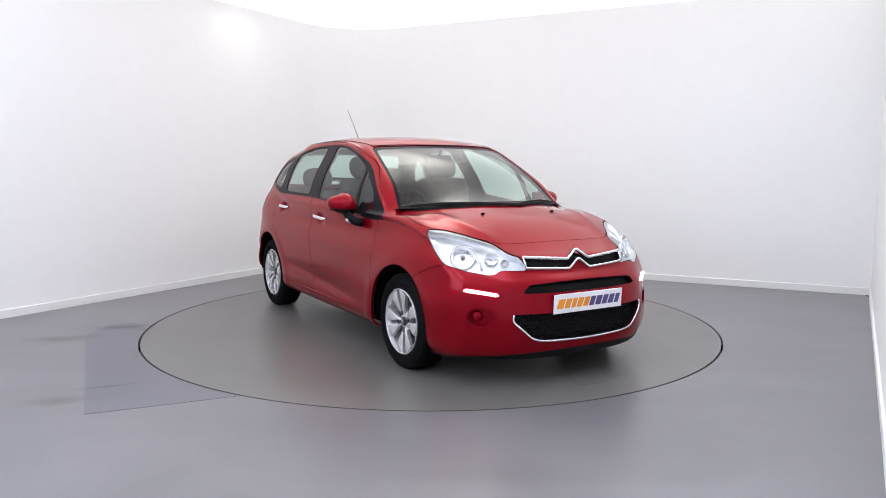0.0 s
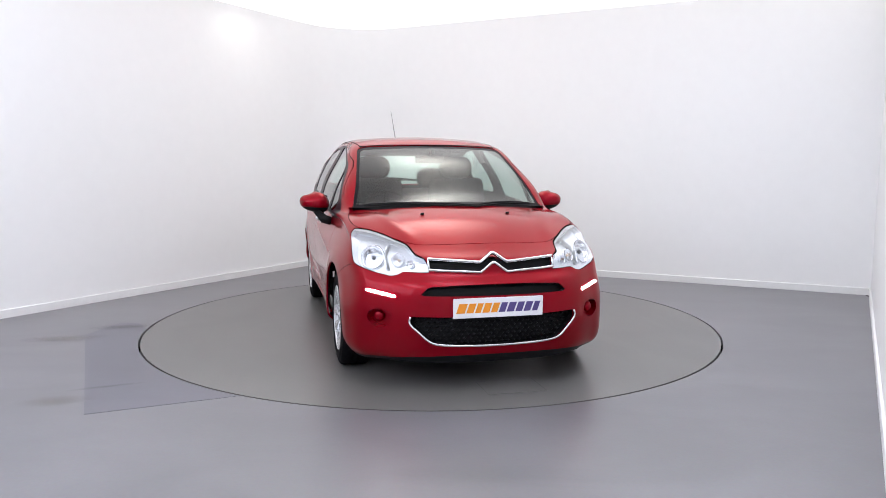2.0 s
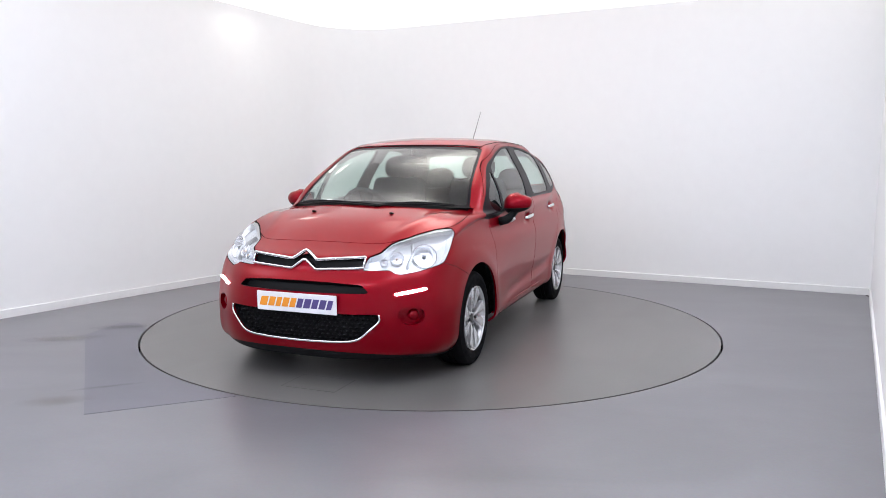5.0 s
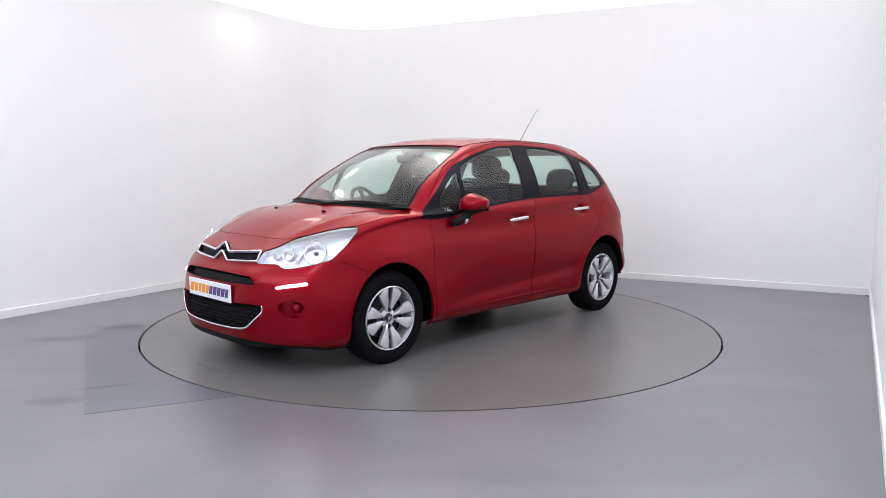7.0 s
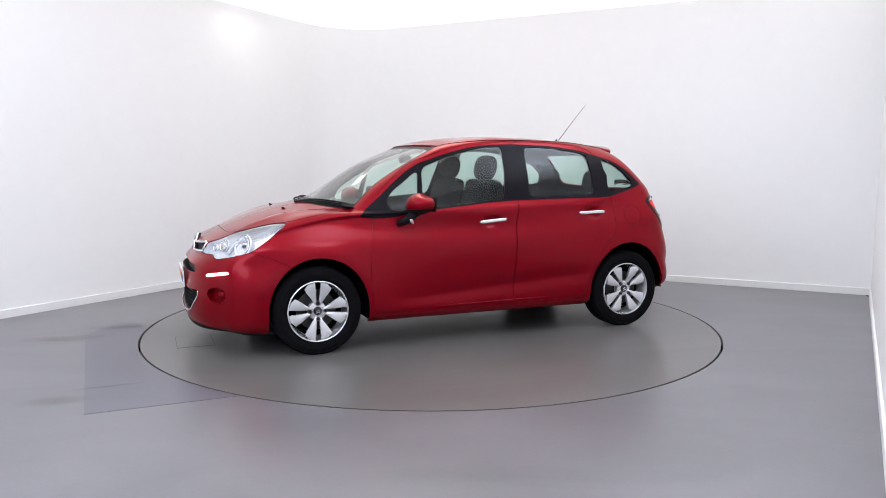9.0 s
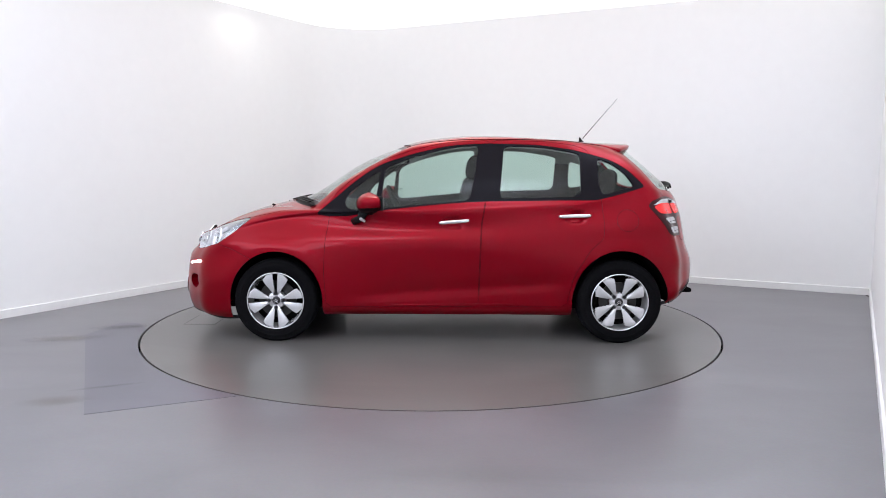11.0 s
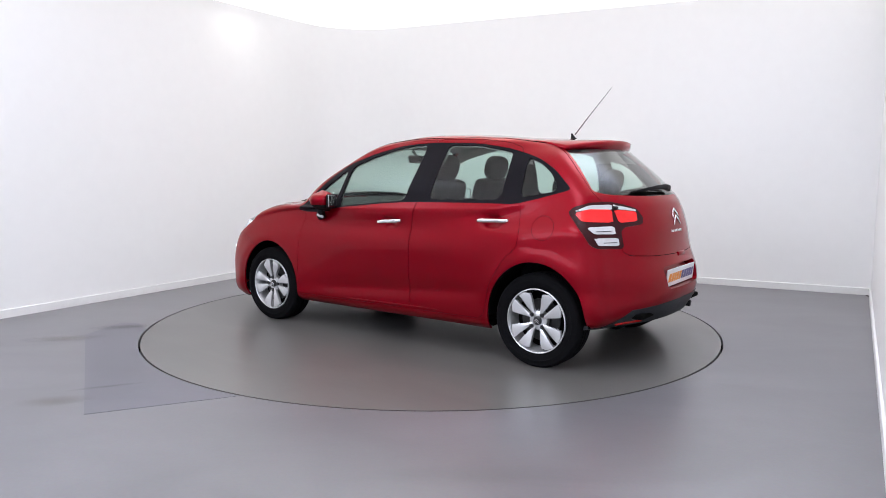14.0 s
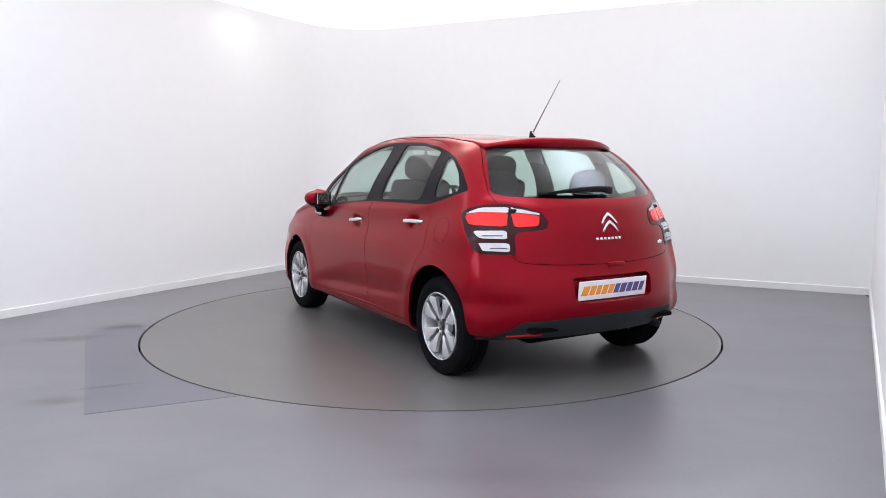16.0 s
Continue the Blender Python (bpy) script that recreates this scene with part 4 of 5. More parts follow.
def head_wall(s):
    """The side walls of a headlamp's pocket."""
    bm = bmesh.new()
    inside = {q for q in shell.faces if q[KIND] in (HEAD, HEADSTRIP)}
    for q in inside:
        for e in q.edges:
            if sum(o in inside for o in e.link_faces) == 1:
                a, b = e.verts
                four = [a.co - a.normal * 0.004, b.co - b.normal * 0.004, b.co - b.normal * 0.05, a.co - a.normal * 0.05]
                bm.faces.new([bm.verts.new((c.x, c.y * s, c.z)) for c in four])
    return bm


OUTER = BVHTree.FromBMesh(shell)


def nose_slant(h, z, out):
    """On the skin of the front corner, met along the diagonal; h is the place across it."""
    hit, nrm, _, _ = OUTER.ray_cast(Vector((-h * H2, h * H2, z)) + Vector((2, 2, 0)), Vector((-1, -1, 0)))
    return hit + nrm * out, nrm


LAMPGREY = surface("grey_lamp_strip", (0.26, 0.265, 0.27), 0.3, coat=0.5, vary=0.05)
# dark tone for the main bulb and for shade painted round the bowls
SHADE = surface("dark_lamp_shading", (0.10, 0.10, 0.11), 0.3, metal=0.4, vary=0.1)
PALE = surface("pale_bulb", (0.75, 0.55, 0.42), 0.2)
for s in (1, -1):
    head_lamp = part("headlight", piece(kinds(HEAD, HEADSTRIP), 0.046, 0.0, s), REFLECTOR, car, "clear headlight with chrome reflector")
    part("lens", piece(kinds(HEAD), 0.002, 0.004, s), LENS, head_lamp, "clear plastic lens").visible_shadow = False
    part("upper_strip", piece(kinds(HEADSTRIP), 0.003, 0.02, s), LAMPGREY, head_lamp, "grey strip along the lamp's top")
    part("housing_wall", head_wall(s), REFLECTOR, head_lamp, smooth=False)
    for (h, z), r, name in (((-0.742, 0.752), 0.066, "main_bowl"), ((-0.905, 0.745), 0.036, "indicator_bowl"), ((-0.985, 0.722), 0.020, "side_cell")):
        c, facing = nose_slant(h, z, -0.026 - 0.1 * r)
        facing = Vector((facing.x + 0.10, facing.y * s, facing.z * 0.6))
        turn = Matrix.Translation((c.x, c.y * s, c.z)) @ facing.to_track_quat("Y", "Z").to_matrix().to_4x4()
        dish, bulb, shade_ring, lip = fluted(r, 0.040, 14), lathe([(0.001, 0.006), (r * 0.13, 0.004), (r * 0.20, -0.006), (r * 0.20, -0.04)], 16), lathe([(r * 1.12, 0.004), (r * 1.12, 0.007), (r * 1.05, 0.0115), (r * 1.04, 0.008)], 40), lathe([(r * 1.17, -0.004), (r * 1.16, 0.009), (r * 1.11, 0.009), (r * 1.10, 0.0)], 40)
        for b in (dish, bulb, shade_ring, lip):
            bmesh.ops.transform(b, matrix=turn, verts=b.verts)
        part(name, dish, BOWL, head_lamp, "fluted chrome reflector bowl")
        part("bulb", bulb, SHADE if name == "main_bowl" else PALE, head_lamp)
        part("bowl_shade_ring", shade_ring, SHADE, head_lamp)
        part("bowl_ring", lip, REFLECTOR, head_lamp)
    ridge = [nose_slant(-0.775 - 0.080 * i / 8, 0.822 - 0.135 * i / 8, -0.030)[0] for i in range(9)]
    # a thin grey strip beside each ridge paints in its shadow
    for off, w, m, name in ((0.0, 0.012, REFLECTOR, "divider"), (-0.008, 0.003, LAMPGREY, "divider_shadow")):
        part(name, sweep([Vector((p.x, (p.y + off) * s, p.z)) for p in ridge], w, 0.03, up=lambda i: Vector((1, 0.62 * s, 0))), m, head_lamp)

# tail lamps
LAMPFRAME = surface("dark_lamp_frame", (0.030, 0.002, 0.004), 0.3, coat=0.08, vary=0.1, spec=0.15)
CLEARLAMP = surface("white_lamp_lens", (0.54, 0.55, 0.57), 0.2, coat=0.5, vary=0.10, scale=60)
for s in (1, -1):
    tail_lamp = part("tail_light", piece(kinds(TAIL), -0.003, 0.02, s), LAMPFRAME, car, "tail light with dark frame and red lens")
    for k, m, name, label in ((RED_OUT, LITRED, "stop_lens", "lit red stop lens"), (RED_IN, LITRED, "inner_lens", "red tail lens"), (BAND, CLEARLAMP, "upper_band", "clear upper band"), (CLEAR_A, CLEARLAMP, "indicator_lens", "clear indicator lens"), (CLEAR_B, CLEARLAMP, "reversing_lens", "clear reversing lens")):
        part(name, piece(kinds(k), -0.007, 0.012, s), m, tail_lamp, label)
    for z0, h0, h1 in ((0.874, -0.600, -0.715), (0.806, -0.650, -0.742)):
        bar = []
        for i in range(9):
            h = h0 + (h1 - h0) * i / 8
            hit, nrm = on_skin(Vector((h * H2, h * H2, z0)) + Vector((-2, 2, 0)), (1, -1, 0))
            bar.append(Vector((hit.x - 0.008, (hit.y + 0.007) * s, hit.z)))
        part("lens_rib", sweep(bar, 0.003, 0.004), STEEL, tail_lamp)

# ---- wheels ----
PAIR = ((0.040, 0.006), (0.075, 0.010), (0.13, 0.015), (0.1975, 0.020), (0.194, 0.066), (0.176, 0.105), (0.142, 0.086), (0.108, 0.061), (0.075, 0.038), (0.045, 0.022))


def dished(r):
    return 0.012 - 0.030 * (1 - min(r / 0.19, 1)) ** 1.5


def petal(side, turn):
    """One broad spoke: a dished blade beside the narrow slot of its pair."""
    bm = bmesh.new()
    top, low = [], []
    mid = [(r, s) for r, s in PAIR]
    for r, s in mid:
        a = math.atan2(s * side, r) + turn
        top.append(bm.verts.new((r * math.cos(a), dished(r), r * math.sin(a))))
        low.append(bm.verts.new((r * math.cos(a), dished(r) - 0.022, r * math.sin(a))))
    ridge = []
    for r, s in ((0.05, 0.014), (0.10, 0.032), (0.145, 0.050), (0.172, 0.060)):
        a = math.atan2(s * side, r) + turn
        ridge.append(bm.verts.new((r * math.cos(a), dished(r) + 0.006, r * math.sin(a))))
    t, g = top, ridge
    for f in ((t[0], t[1], g[0]), (t[1], t[2], g[1], g[0]), (t[2], t[3], g[2], g[1]), (t[3], g[3], g[2]), (t[3], t[4], g[3]), (t[4], t[5], g[3]), (t[5], t[6], g[2], g[3]), (t[6], t[7], g[1], g[2]), (t[7], t[8], g[1]), (t[8], g[0], g[1]), (t[8], t[9], g[0]), (t[9], t[0], g[0])):
        bm.faces.new(f)
    for i in range(len(t)):
        j = (i + 1) % len(t)
        bm.faces.new((low[i], low[j], t[j], t[i]))
    bmesh.ops.recalc_face_normals(bm, faces=bm.faces)
    return bm


TYRE_R = 0.301
tyre_bm = lathe([(0.203, -0.085), (0.215, -0.098), (0.25, -0.105), (0.283, -0.098), (0.297, -0.085), (TYRE_R, -0.06), (TYRE_R, -0.022), (0.293, -0.020), (0.293, -0.014), (TYRE_R, -0.012), (TYRE_R, 0.012), (0.293, 0.014), (0.293, 0.020), (TYRE_R, 0.022), (TYRE_R, 0.05), (0.2975, 0.064), (0.290, 0.075), (0.283, 0.080), (0.2805, 0.0795), (0.262, 0.087), (0.25, 0.089), (0.248, 0.087), (0.23, 0.086), (0.215, 0.080), (0.206, 0.068), (0.203, 0.055)], 72)
rim_bm = lathe([(0.197, 0.006), (0.1985, 0.014), (0.2025, 0.0165), (0.2065, 0.014), (0.207, 0.006), (0.200, -0.004), (0.196, -0.02), (0.188, -0.05), (0.180, -0.09)], 64)
disc_bm = lathe([(0.001, -0.052), (0.07, -0.052), (0.075, -0.058), (0.135, -0.058), (0.135, -0.07), (0.001, -0.07)], 48)
drum_bm = lathe([(0.185, -0.088), (0.001, -0.086)], 40)
hub_bm = lathe([(0.001, 0.0), (0.020, -0.001), (0.0275, -0.004), (0.030, -0.010), (0.030, -0.03)], 32)
plate_bm = lathe([(0.001, -0.013), (0.046, -0.013), (0.060, -0.020), (0.066, -0.05)], 32)
bolt_bm = lathe([(0.001, 0.004), (0.0085, 0.004), (0.0105, 0.001), (0.0105, -0.012)], 6)
well_bm = lathe([(0.0135, -0.013), (0.0125, -0.009), (0.0105, -0.010), (0.010, -0.02)], 16)


def mesh_of(name, bm, material, smooth=True):
    me = bpy.data.meshes.new(name)
    bm.to_mesh(me)
    bm.free()
    me.materials.append(material)
    if smooth:
        me.shade_smooth()
        me.set_sharp_from_angle(angle=radians(38))
    return me


DARKHUB = surface("dark_hub_cap", (0.014, 0.0145, 0.017), 0.3, vary=0.1)
wheel_meshes = {n: mesh_of(n, b, m, sm) for n, b, m, sm in (("wheel", rim_bm, ALLOY, True), ("tyre", tyre_bm, RUBBER, True), ("brake_disc", disc_bm, STEEL, False), ("inner_dish", drum_bm, VOID, False), ("hub_cap", hub_bm, DARKHUB, True), ("hub_plate", plate_bm, ALLOY, True), ("wheel_bolt", bolt_bm, DARKHUB, False), ("bolt_well", well_bm, DARKHUB, True))}
spokes = [mesh_of("spoke", petal(sd, k * math.pi / 2), ALLOY, True) for k in range(4) for sd in (1, -1)]
chev = bmesh.new()
for dz in (0.004, -0.009):
    add(chev, sweep([Vector((-0.014, 0.0015, dz - 0.007)), Vector((0, 0.0025, dz + 0.006)), Vector((0.014, 0.0015, dz - 0.007))], 0.005, 0.003, up=lambda i: Vector((0, 1, 0)), sides=6))
chev_mesh = mesh_of("hub_emblem", chev, CHROME)


def child(name, me, parent, m=None, label=""):
    ob = new(name, me)
    ob.parent = parent
    if m is not None:
        ob.matrix_basis = m
    if label:
        ob["label"] = label
    return ob


for x, s, twist in ((1.233, 1, 0), (1.233, -1, 12), (-1.233, 1, 45), (-1.233, -1, 30)):
    m = pose(x, s * 0.730, 0.295 if x > 0 else 0.297) @ (Matrix() if s > 0 else Matrix.Rotation(math.pi, 4, "Z")) @ Matrix.Rotation(radians(90 + twist), 4, "Y")
    wheel = child("wheel", wheel_meshes["wheel"], car, m @ Matrix.Translation((0, 0.068, 0)), "silver alloy wheel with paired spokes")
    child("tyre", wheel_meshes["tyre"], wheel, Matrix.Translation((0, -0.068, 0)), "black rubber tyre")
    for n in ("brake_disc", "inner_dish", "hub_plate"):
        child(n, wheel_meshes[n], wheel)
    child("hub_cap", wheel_meshes["hub_cap"], wheel, Matrix.Translation((0, -0.002, 0)))
    child("hub_emblem", chev_mesh, wheel, Matrix.Translation((0, -0.001, 0)) @ Matrix.Rotation(radians(-90 - twist), 4, "Y"))
    for sp in spokes:
        child("spoke", sp, wheel)
    for k in range(4):
        a = k * math.pi / 2
        q = Matrix.Translation((0.052 * math.cos(a), -0.001, 0.052 * math.sin(a))) @ Matrix.Diagonal((1.15, 1, 1.15, 1))
        child("wheel_bolt", wheel_meshes["wheel_bolt"], wheel, q)
        child("bolt_well", wheel_meshes["bolt_well"], wheel, q @ Matrix.Translation((0, 0.012, 0)))

# wheel housings and floor pan
for x in (1.225, -1.233):
    for s in (1, -1):
        bm = bmesh.new()
        n = 28
        rows = [[bm.verts.new((x + 0.352 * math.cos(a), s * y, 0.29 + 0.388 * math.sin(a))) for a in (math.pi * i / n for i in range(n + 1))] for y in (0.80, 0.45)]
        for i in range(n):
            bm.faces.new((rows[0][i], rows[0][i + 1], rows[1][i + 1], rows[1][i]))
        bm.faces.new(rows[1])
        part("wheel_housing", bm, VOID, body, "black wheel arch liner", smooth=False)
bm = block(1.75, 1.46, 0.04, 0.01, 2, pose(0, 0, 0.222))
add(bm, block(2.85, 0.92, 0.04, 0.01, 2, pose(0.25, 0, 0.205)))
add(bm, block(0.45, 1.1, 0.03, 0.01, 2, pose(-1.60, 0, 0.345)))
# this rear block and the last front tray: unseen, added to deepen shade below
add(bm, block(0.42, 0.86, 0.12, 0.04, 3, pose(-1.42, 0, 0.275)))
add(bm, block(0.9, 0.16, 0.08, 0.03, 2, pose(0.3, 0, 0.18)))
add(bm, block(0.7, 0.9, 0.35, 0.05, 2, pose(1.3, 0, 0.42)))
add(bm, block(0.4, 0.95, 0.03, 0.01, 2, pose(1.60, 0, 0.20)))
part("underbody", bm, VOID, body, "dark underbody", smooth=False)
bm = sweep([Vector((-1.5, -0.44, 0.29)), Vector((-1.7, -0.45, 0.295)), Vector((-1.80, -0.45, 0.285))], 0.045, 0.045, sides=12)
part("exhaust_pipe", bm, BLACK, rear_bumper)
for s in (1, -1):
    bm = sweep([Vector((0.885 - 1.75 * i / 20, s * 0.818, 0.268 + 0.020 * i / 20)) for i in range(21)], 0.012, 0.008, up=lambda i: Vector((0, 0, 1)))
    part("sill_edge", bm, PAINT, body)
    run = [tail_at(s * (0.45 + 0.18 * i / 8), 0.316 - 0.010 * i / 8, 0.005) for i in range(9)]
    part("rear_reflector", sweep(run, 0.012, 0.022), REDLAMP, rear_bumper, "red rear reflector strip")

# ---- mirrors, roof, wipers ----
for s in (1, -1):
    centre = Vector((0.546, 0.902, 0.998))
    cap, base = bmesh.new(), bmesh.new()

    def mirror_shell(bm, lo, hi, scale=1.0):
        rows = []
        n_u, n_v = 24, 12
        for i in range(n_v + 1):
            f = lo + (hi - lo) * i / n_v
            row = []
            for j in range(n_u):
                a = 2 * math.pi * j / n_u
                cx, cy = math.cos(a), math.sin(a)
                ring_r = math.sqrt(max(0.0, 1 - abs(f) ** 2.3))
                px = 0.080 * cx * ring_r if cx > 0 else 0.080 * math.copysign(abs(cx) ** 0.5, cx) * ring_r ** 0.5
                py = 0.106 * math.copysign(abs(cy) ** 0.8, cy) * ring_r ** 0.75 * (1.0 if cy < 0 else 0.92)
                row.append(bm.verts.new((centre.x + px * scale, centre.y + py * scale + 0.012 * f, centre.z + 0.070 * f * scale * (1 - 0.16 * cy))))
            rows.append(row)
        for a, b in zip(rows, rows[1:]):
            for j in range(n_u):
                bm.faces.new((a[j], a[(j + 1) % n_u], b[(j + 1) % n_u], b[j]))
        bm.faces.new(rows[0][::-1]), bm.faces.new(rows[-1])
        return bm
    mirror_shell(cap, -0.42, 0.995, 1.0)
    mirror_shell(base, -0.995, -0.44, 0.97)
    add(base, sweep([Vector((0.56, 0.875, 0.950)), Vector((0.59, 0.86, 0.915)), Vector((0.625, 0.835, 0.885)), Vector((0.655, 0.79, 0.872))], 0.062, 0.048, up=lambda i: Vector((0, 0.5, 1)), sides=12))
    face = block(0.006, 0.138, 0.084, 0.003, 2, pose(0.4585, 0.900, 1.002))
    bezel = block(0.016, 0.158, 0.100, 0.008, 3, pose(0.4660, 0.900, 1.001))
    blinker = block(0.020, 0.055, 0.022, 0.008, 3, pose(0.592, 0.872, 0.885, 25, 0, -35))
    swing = Matrix.Translation(centre) @ Matrix.Rotation(radians(20), 4, "Z") @ Matrix.Translation(-centre)
    for b in (cap, base, face, bezel):
        bmesh.ops.transform(b, matrix=swing, verts=[v for v in b.verts if v.co.z > 0.925])
    if s < 0:
        for b in (cap, base, face, bezel, blinker):
            mirrored(b)
    wing = part("door_mirror", base, BLACK, car, "door mirror with black foot and red cap")
    part("mirror_cap", cap, PAINT, wing, "red painted mirror cap")
    part("mirror_bezel", bezel, BLACK, wing)
    part("mirror_glass", face, MIRROR, wing, "mirror glass", smooth=False)
    part("side_indicator", blinker, CLEARLAMP, wing, "clear indicator lens")

spoiler = bmesh.new()
rows = []
for i in range(33):
    y = -0.515 + 1.03 * i / 32
    k = abs(y) / 0.515
    edge_x, edge_z = -1.425 + 0.165 * k ** 2.4, 1.437 - 0.045 * k ** 2.5
    p, _ = on_skin((edge_x + 0.22, abs(y) * 0.985, 2), (0, 0, -1))
    q, _ = on_skin((-3, abs(y) * 0.985, 1.372), (1, 0, 0))
    rows.append([spoiler.verts.new(c) for c in ((edge_x + 0.22, y, p.z + 0.001), (edge_x + 0.12, y, (p.z + 0.001) * 0.45 + edge_z * 0.55 + 0.004), (edge_x + 0.02, y, edge_z + 0.001), (edge_x, y, edge_z - 0.008), (edge_x + 0.006, y, edge_z - 0.034), (max(q.x, edge_x + 0.02), y, 1.378))])
for a, b in zip(rows, rows[1:]):
    for j in range(5):
        spoiler.faces.new((a[j], a[j + 1], b[j + 1], b[j]))
spoiler.faces.new(rows[0]), spoiler.faces.new(rows[-1][::-1])
bmesh.ops.recalc_face_normals(spoiler, faces=spoiler.faces)
part("roof_spoiler", spoiler, PAINT, tailgate, "red roof spoiler over the rear window")
foot = lathe([(0.001, 0.045), (0.006, 0.043), (0.009, 0.030), (0.020, 0.006), (0.026, 0.0)], 20)
bmesh.ops.transform(foot, matrix=pose(-1.068, 0, 1.452) @ pose(0, 0, 0, 90) @ Matrix.Rotation(radians(-18), 4, "Z"), verts=foot.verts)
mast = part("aerial", foot, BLACK, body, "thin roof aerial leaning back")
part("aerial_rod", sweep([Vector((-1.080, 0, 1.485)), Vector((-1.21, 0, 1.640)), Vector((-1.346, 0, 1.797))], 0.006, 0.006, sides=6, taper=lambda t: 1.5 - 0.75 * t), surface("grey_aerial_rod", (0.22, 0.22, 0.225), 0.4, vary=0.1), mast)
for s in (1, -1):
    path = []
    for i in range(25):
        x = 0.30 - 1.52 * i / 24
        y = smooth_interp(np.array(x), [(0.42, 0.505), (0.1, 0.545), (-0.4, 0.555), (-0.9, 0.545), (-1.22, 0.495)])
        p, n = on_skin((x, float(y), 2), (0, 0, -1))
        path.append(Vector((x, s * float(y), p.z + 0.0005)))
    part("roof_seam", sweep(path, 0.008, 0.004), VOID, body)
path = []
for i in range(17):
    y = -0.535 + 1.07 * i / 16
    p, n = on_skin((3, abs(y), 1.4185 - 0.014 * (abs(y) / 0.53) ** 4), (-1, 0, 0))
    path.append(Vector((p.x + 0.001, y, p.z + 0.002)))
part("screen_seal", sweep(path, 0.010, 0.004, up=lambda i: Vector((0.6, 0, 1))), BLACK, body)


def wiper(points, name_parent, blade_w=0.014):
    return part("wiper_blade", sweep(curve_points(points, 6), blade_w, 0.013, up=lambda i: Vector((0.3, 0, 1)), taper=lambda t: 0.5 + 0.7 * math.sin(math.pi * t) ** 0.6), BLACK, name_parent, "black wiper blade")


for ys in ((-0.60, -0.46, -0.28, -0.08, 0.14), (0.10, 0.26, 0.42, 0.58)):
    n = len(ys)
    arm = part("wiper_arm", sweep(curve_points([nose_at(y, 0.998 + 0.012 * math.sin(math.pi * i / (n - 1)), 0.032) for i, y in enumerate(ys)], 6), 0.013, 0.011), BLACK, body, "black wiper arm")
    wiper([nose_at(y, 1.004 + 0.014 * math.sin(math.pi * i / (n - 1)), 0.022) for i, y in enumerate(ys)], arm)
rear_arm = part("rear_wiper", sweep([tail_at(y, z, 0.030 + 0.012 * k) for y, z, k in ((-0.075, 1.118, 0.6), (-0.02, 1.128, 1.2), (0.10, 1.128, 1.2), (0.22, 1.122, 1.0), (0.36, 1.108, 0.4))], 0.026, 0.040, taper=lambda t: 1.15 - 0.75 * t), BLACK, tailgate, "black rear wiper arm")
part("wiper_blade", sweep([tail_at(0.40 - 0.34 * i / 8, 1.102 + 0.012 * math.sin(math.pi * i / 8), 0.016) for i in range(9)], 0.018, 0.012), BLACK, rear_arm)
for z0, z1, top in ((0.930, 0.945, 0.985), (0.885, 0.898, 0.940)):
    path = [tail_at(y, z, 0.006) for y, z in ((0.058, z0), (0.032, (z0 + top) / 2 + 0.006), (0.006, top - 0.002), (0, top), (-0.006, top - 0.002), (-0.032, (z0 + top) / 2 + 0.006), (-0.058, z0))]
    part("rear_chevron", sweep(path, 0.017, 0.008, up=lambda i: Vector((-1, 0, 0)), taper=lambda t: 0.75 + 0.35 * math.sin(math.pi * t)), CHROME, tailgate, "chrome chevron badge")
for k in range(7):
    part("badge_bar", block(0.004, 0.020, 0.016, 0.002, 1, Matrix.Translation(tail_at(0.098 - 0.0285 * k, 0.846, 0.002))), CHROME, tailgate, "chrome badge bar")
for k in range(2):
    part("badge_bar", block(0.005, 0.022, 0.022, 0.002, 1, Matrix.Translation(tail_at(-0.475 - 0.026 * k, 0.795, 0.004))), CHROME, tailgate, "chrome badge bar")
part("tailgate_grip", block(0.03, 0.13, 0.03, 0.008, 2, Matrix.Translation(tail_at(-0.03, 0.694, -0.006))), PAINT, tailgate)


def number_plate(at, name, parent, tilt, facing):
    """A white plate with a row of slanted letter-sized bars, orange then violet."""
    base = at @ pose(0, 0, 0, 0, tilt, 0)
    plate = part(name, block(0.008, 0.525, 0.112, 0.003, 2, base), WHITE, parent, "white plate with orange and violet bars", smooth=False)
    widths = (0.052, 0.044, 0.036, 0.044, 0.040, 0.040, 0.046, 0.042, 0.044, 0.036)
    y = sum(widths) / 2 + 0.006 * 4.5
    for i, w in enumerate(widths):
        bm = bmesh.new()
        h, lean = 0.027, 0.009
        c = y - w / 2
        quad = [(c + w / 2 - 0.002 + lean, -h), (c - w / 2 + 0.002 + lean, -h), (c - w / 2 + 0.002 - lean, h), (c + w / 2 - 0.002 - lean, h)]
        f = bm.faces.new([bm.verts.new((0.0046, q * facing * -1, z)) for q, z in quad])
        ext = bmesh.ops.extrude_face_region(bm, geom=[f])
        bmesh.ops.translate(bm, vec=(0.0012, 0, 0), verts=[v for v in ext["geom"] if isinstance(v, bmesh.types.BMVert)])
        bmesh.ops.recalc_face_normals(bm, faces=bm.faces)
        bmesh.ops.transform(bm, matrix=base, verts=bm.verts)
        part("plate_bar", bm, ORANGE if i < 5 else PURPLE, plate, smooth=False)
        y -= w + 0.006
    return plate


number_plate(pose(2.046, 0, 0.481), "front_plate", front_bumper, 2, 1)
number_plate(pose(-1.866, 0, 0.556, 0, 0, 180), "rear_plate", rear_bumper, 5, 1)

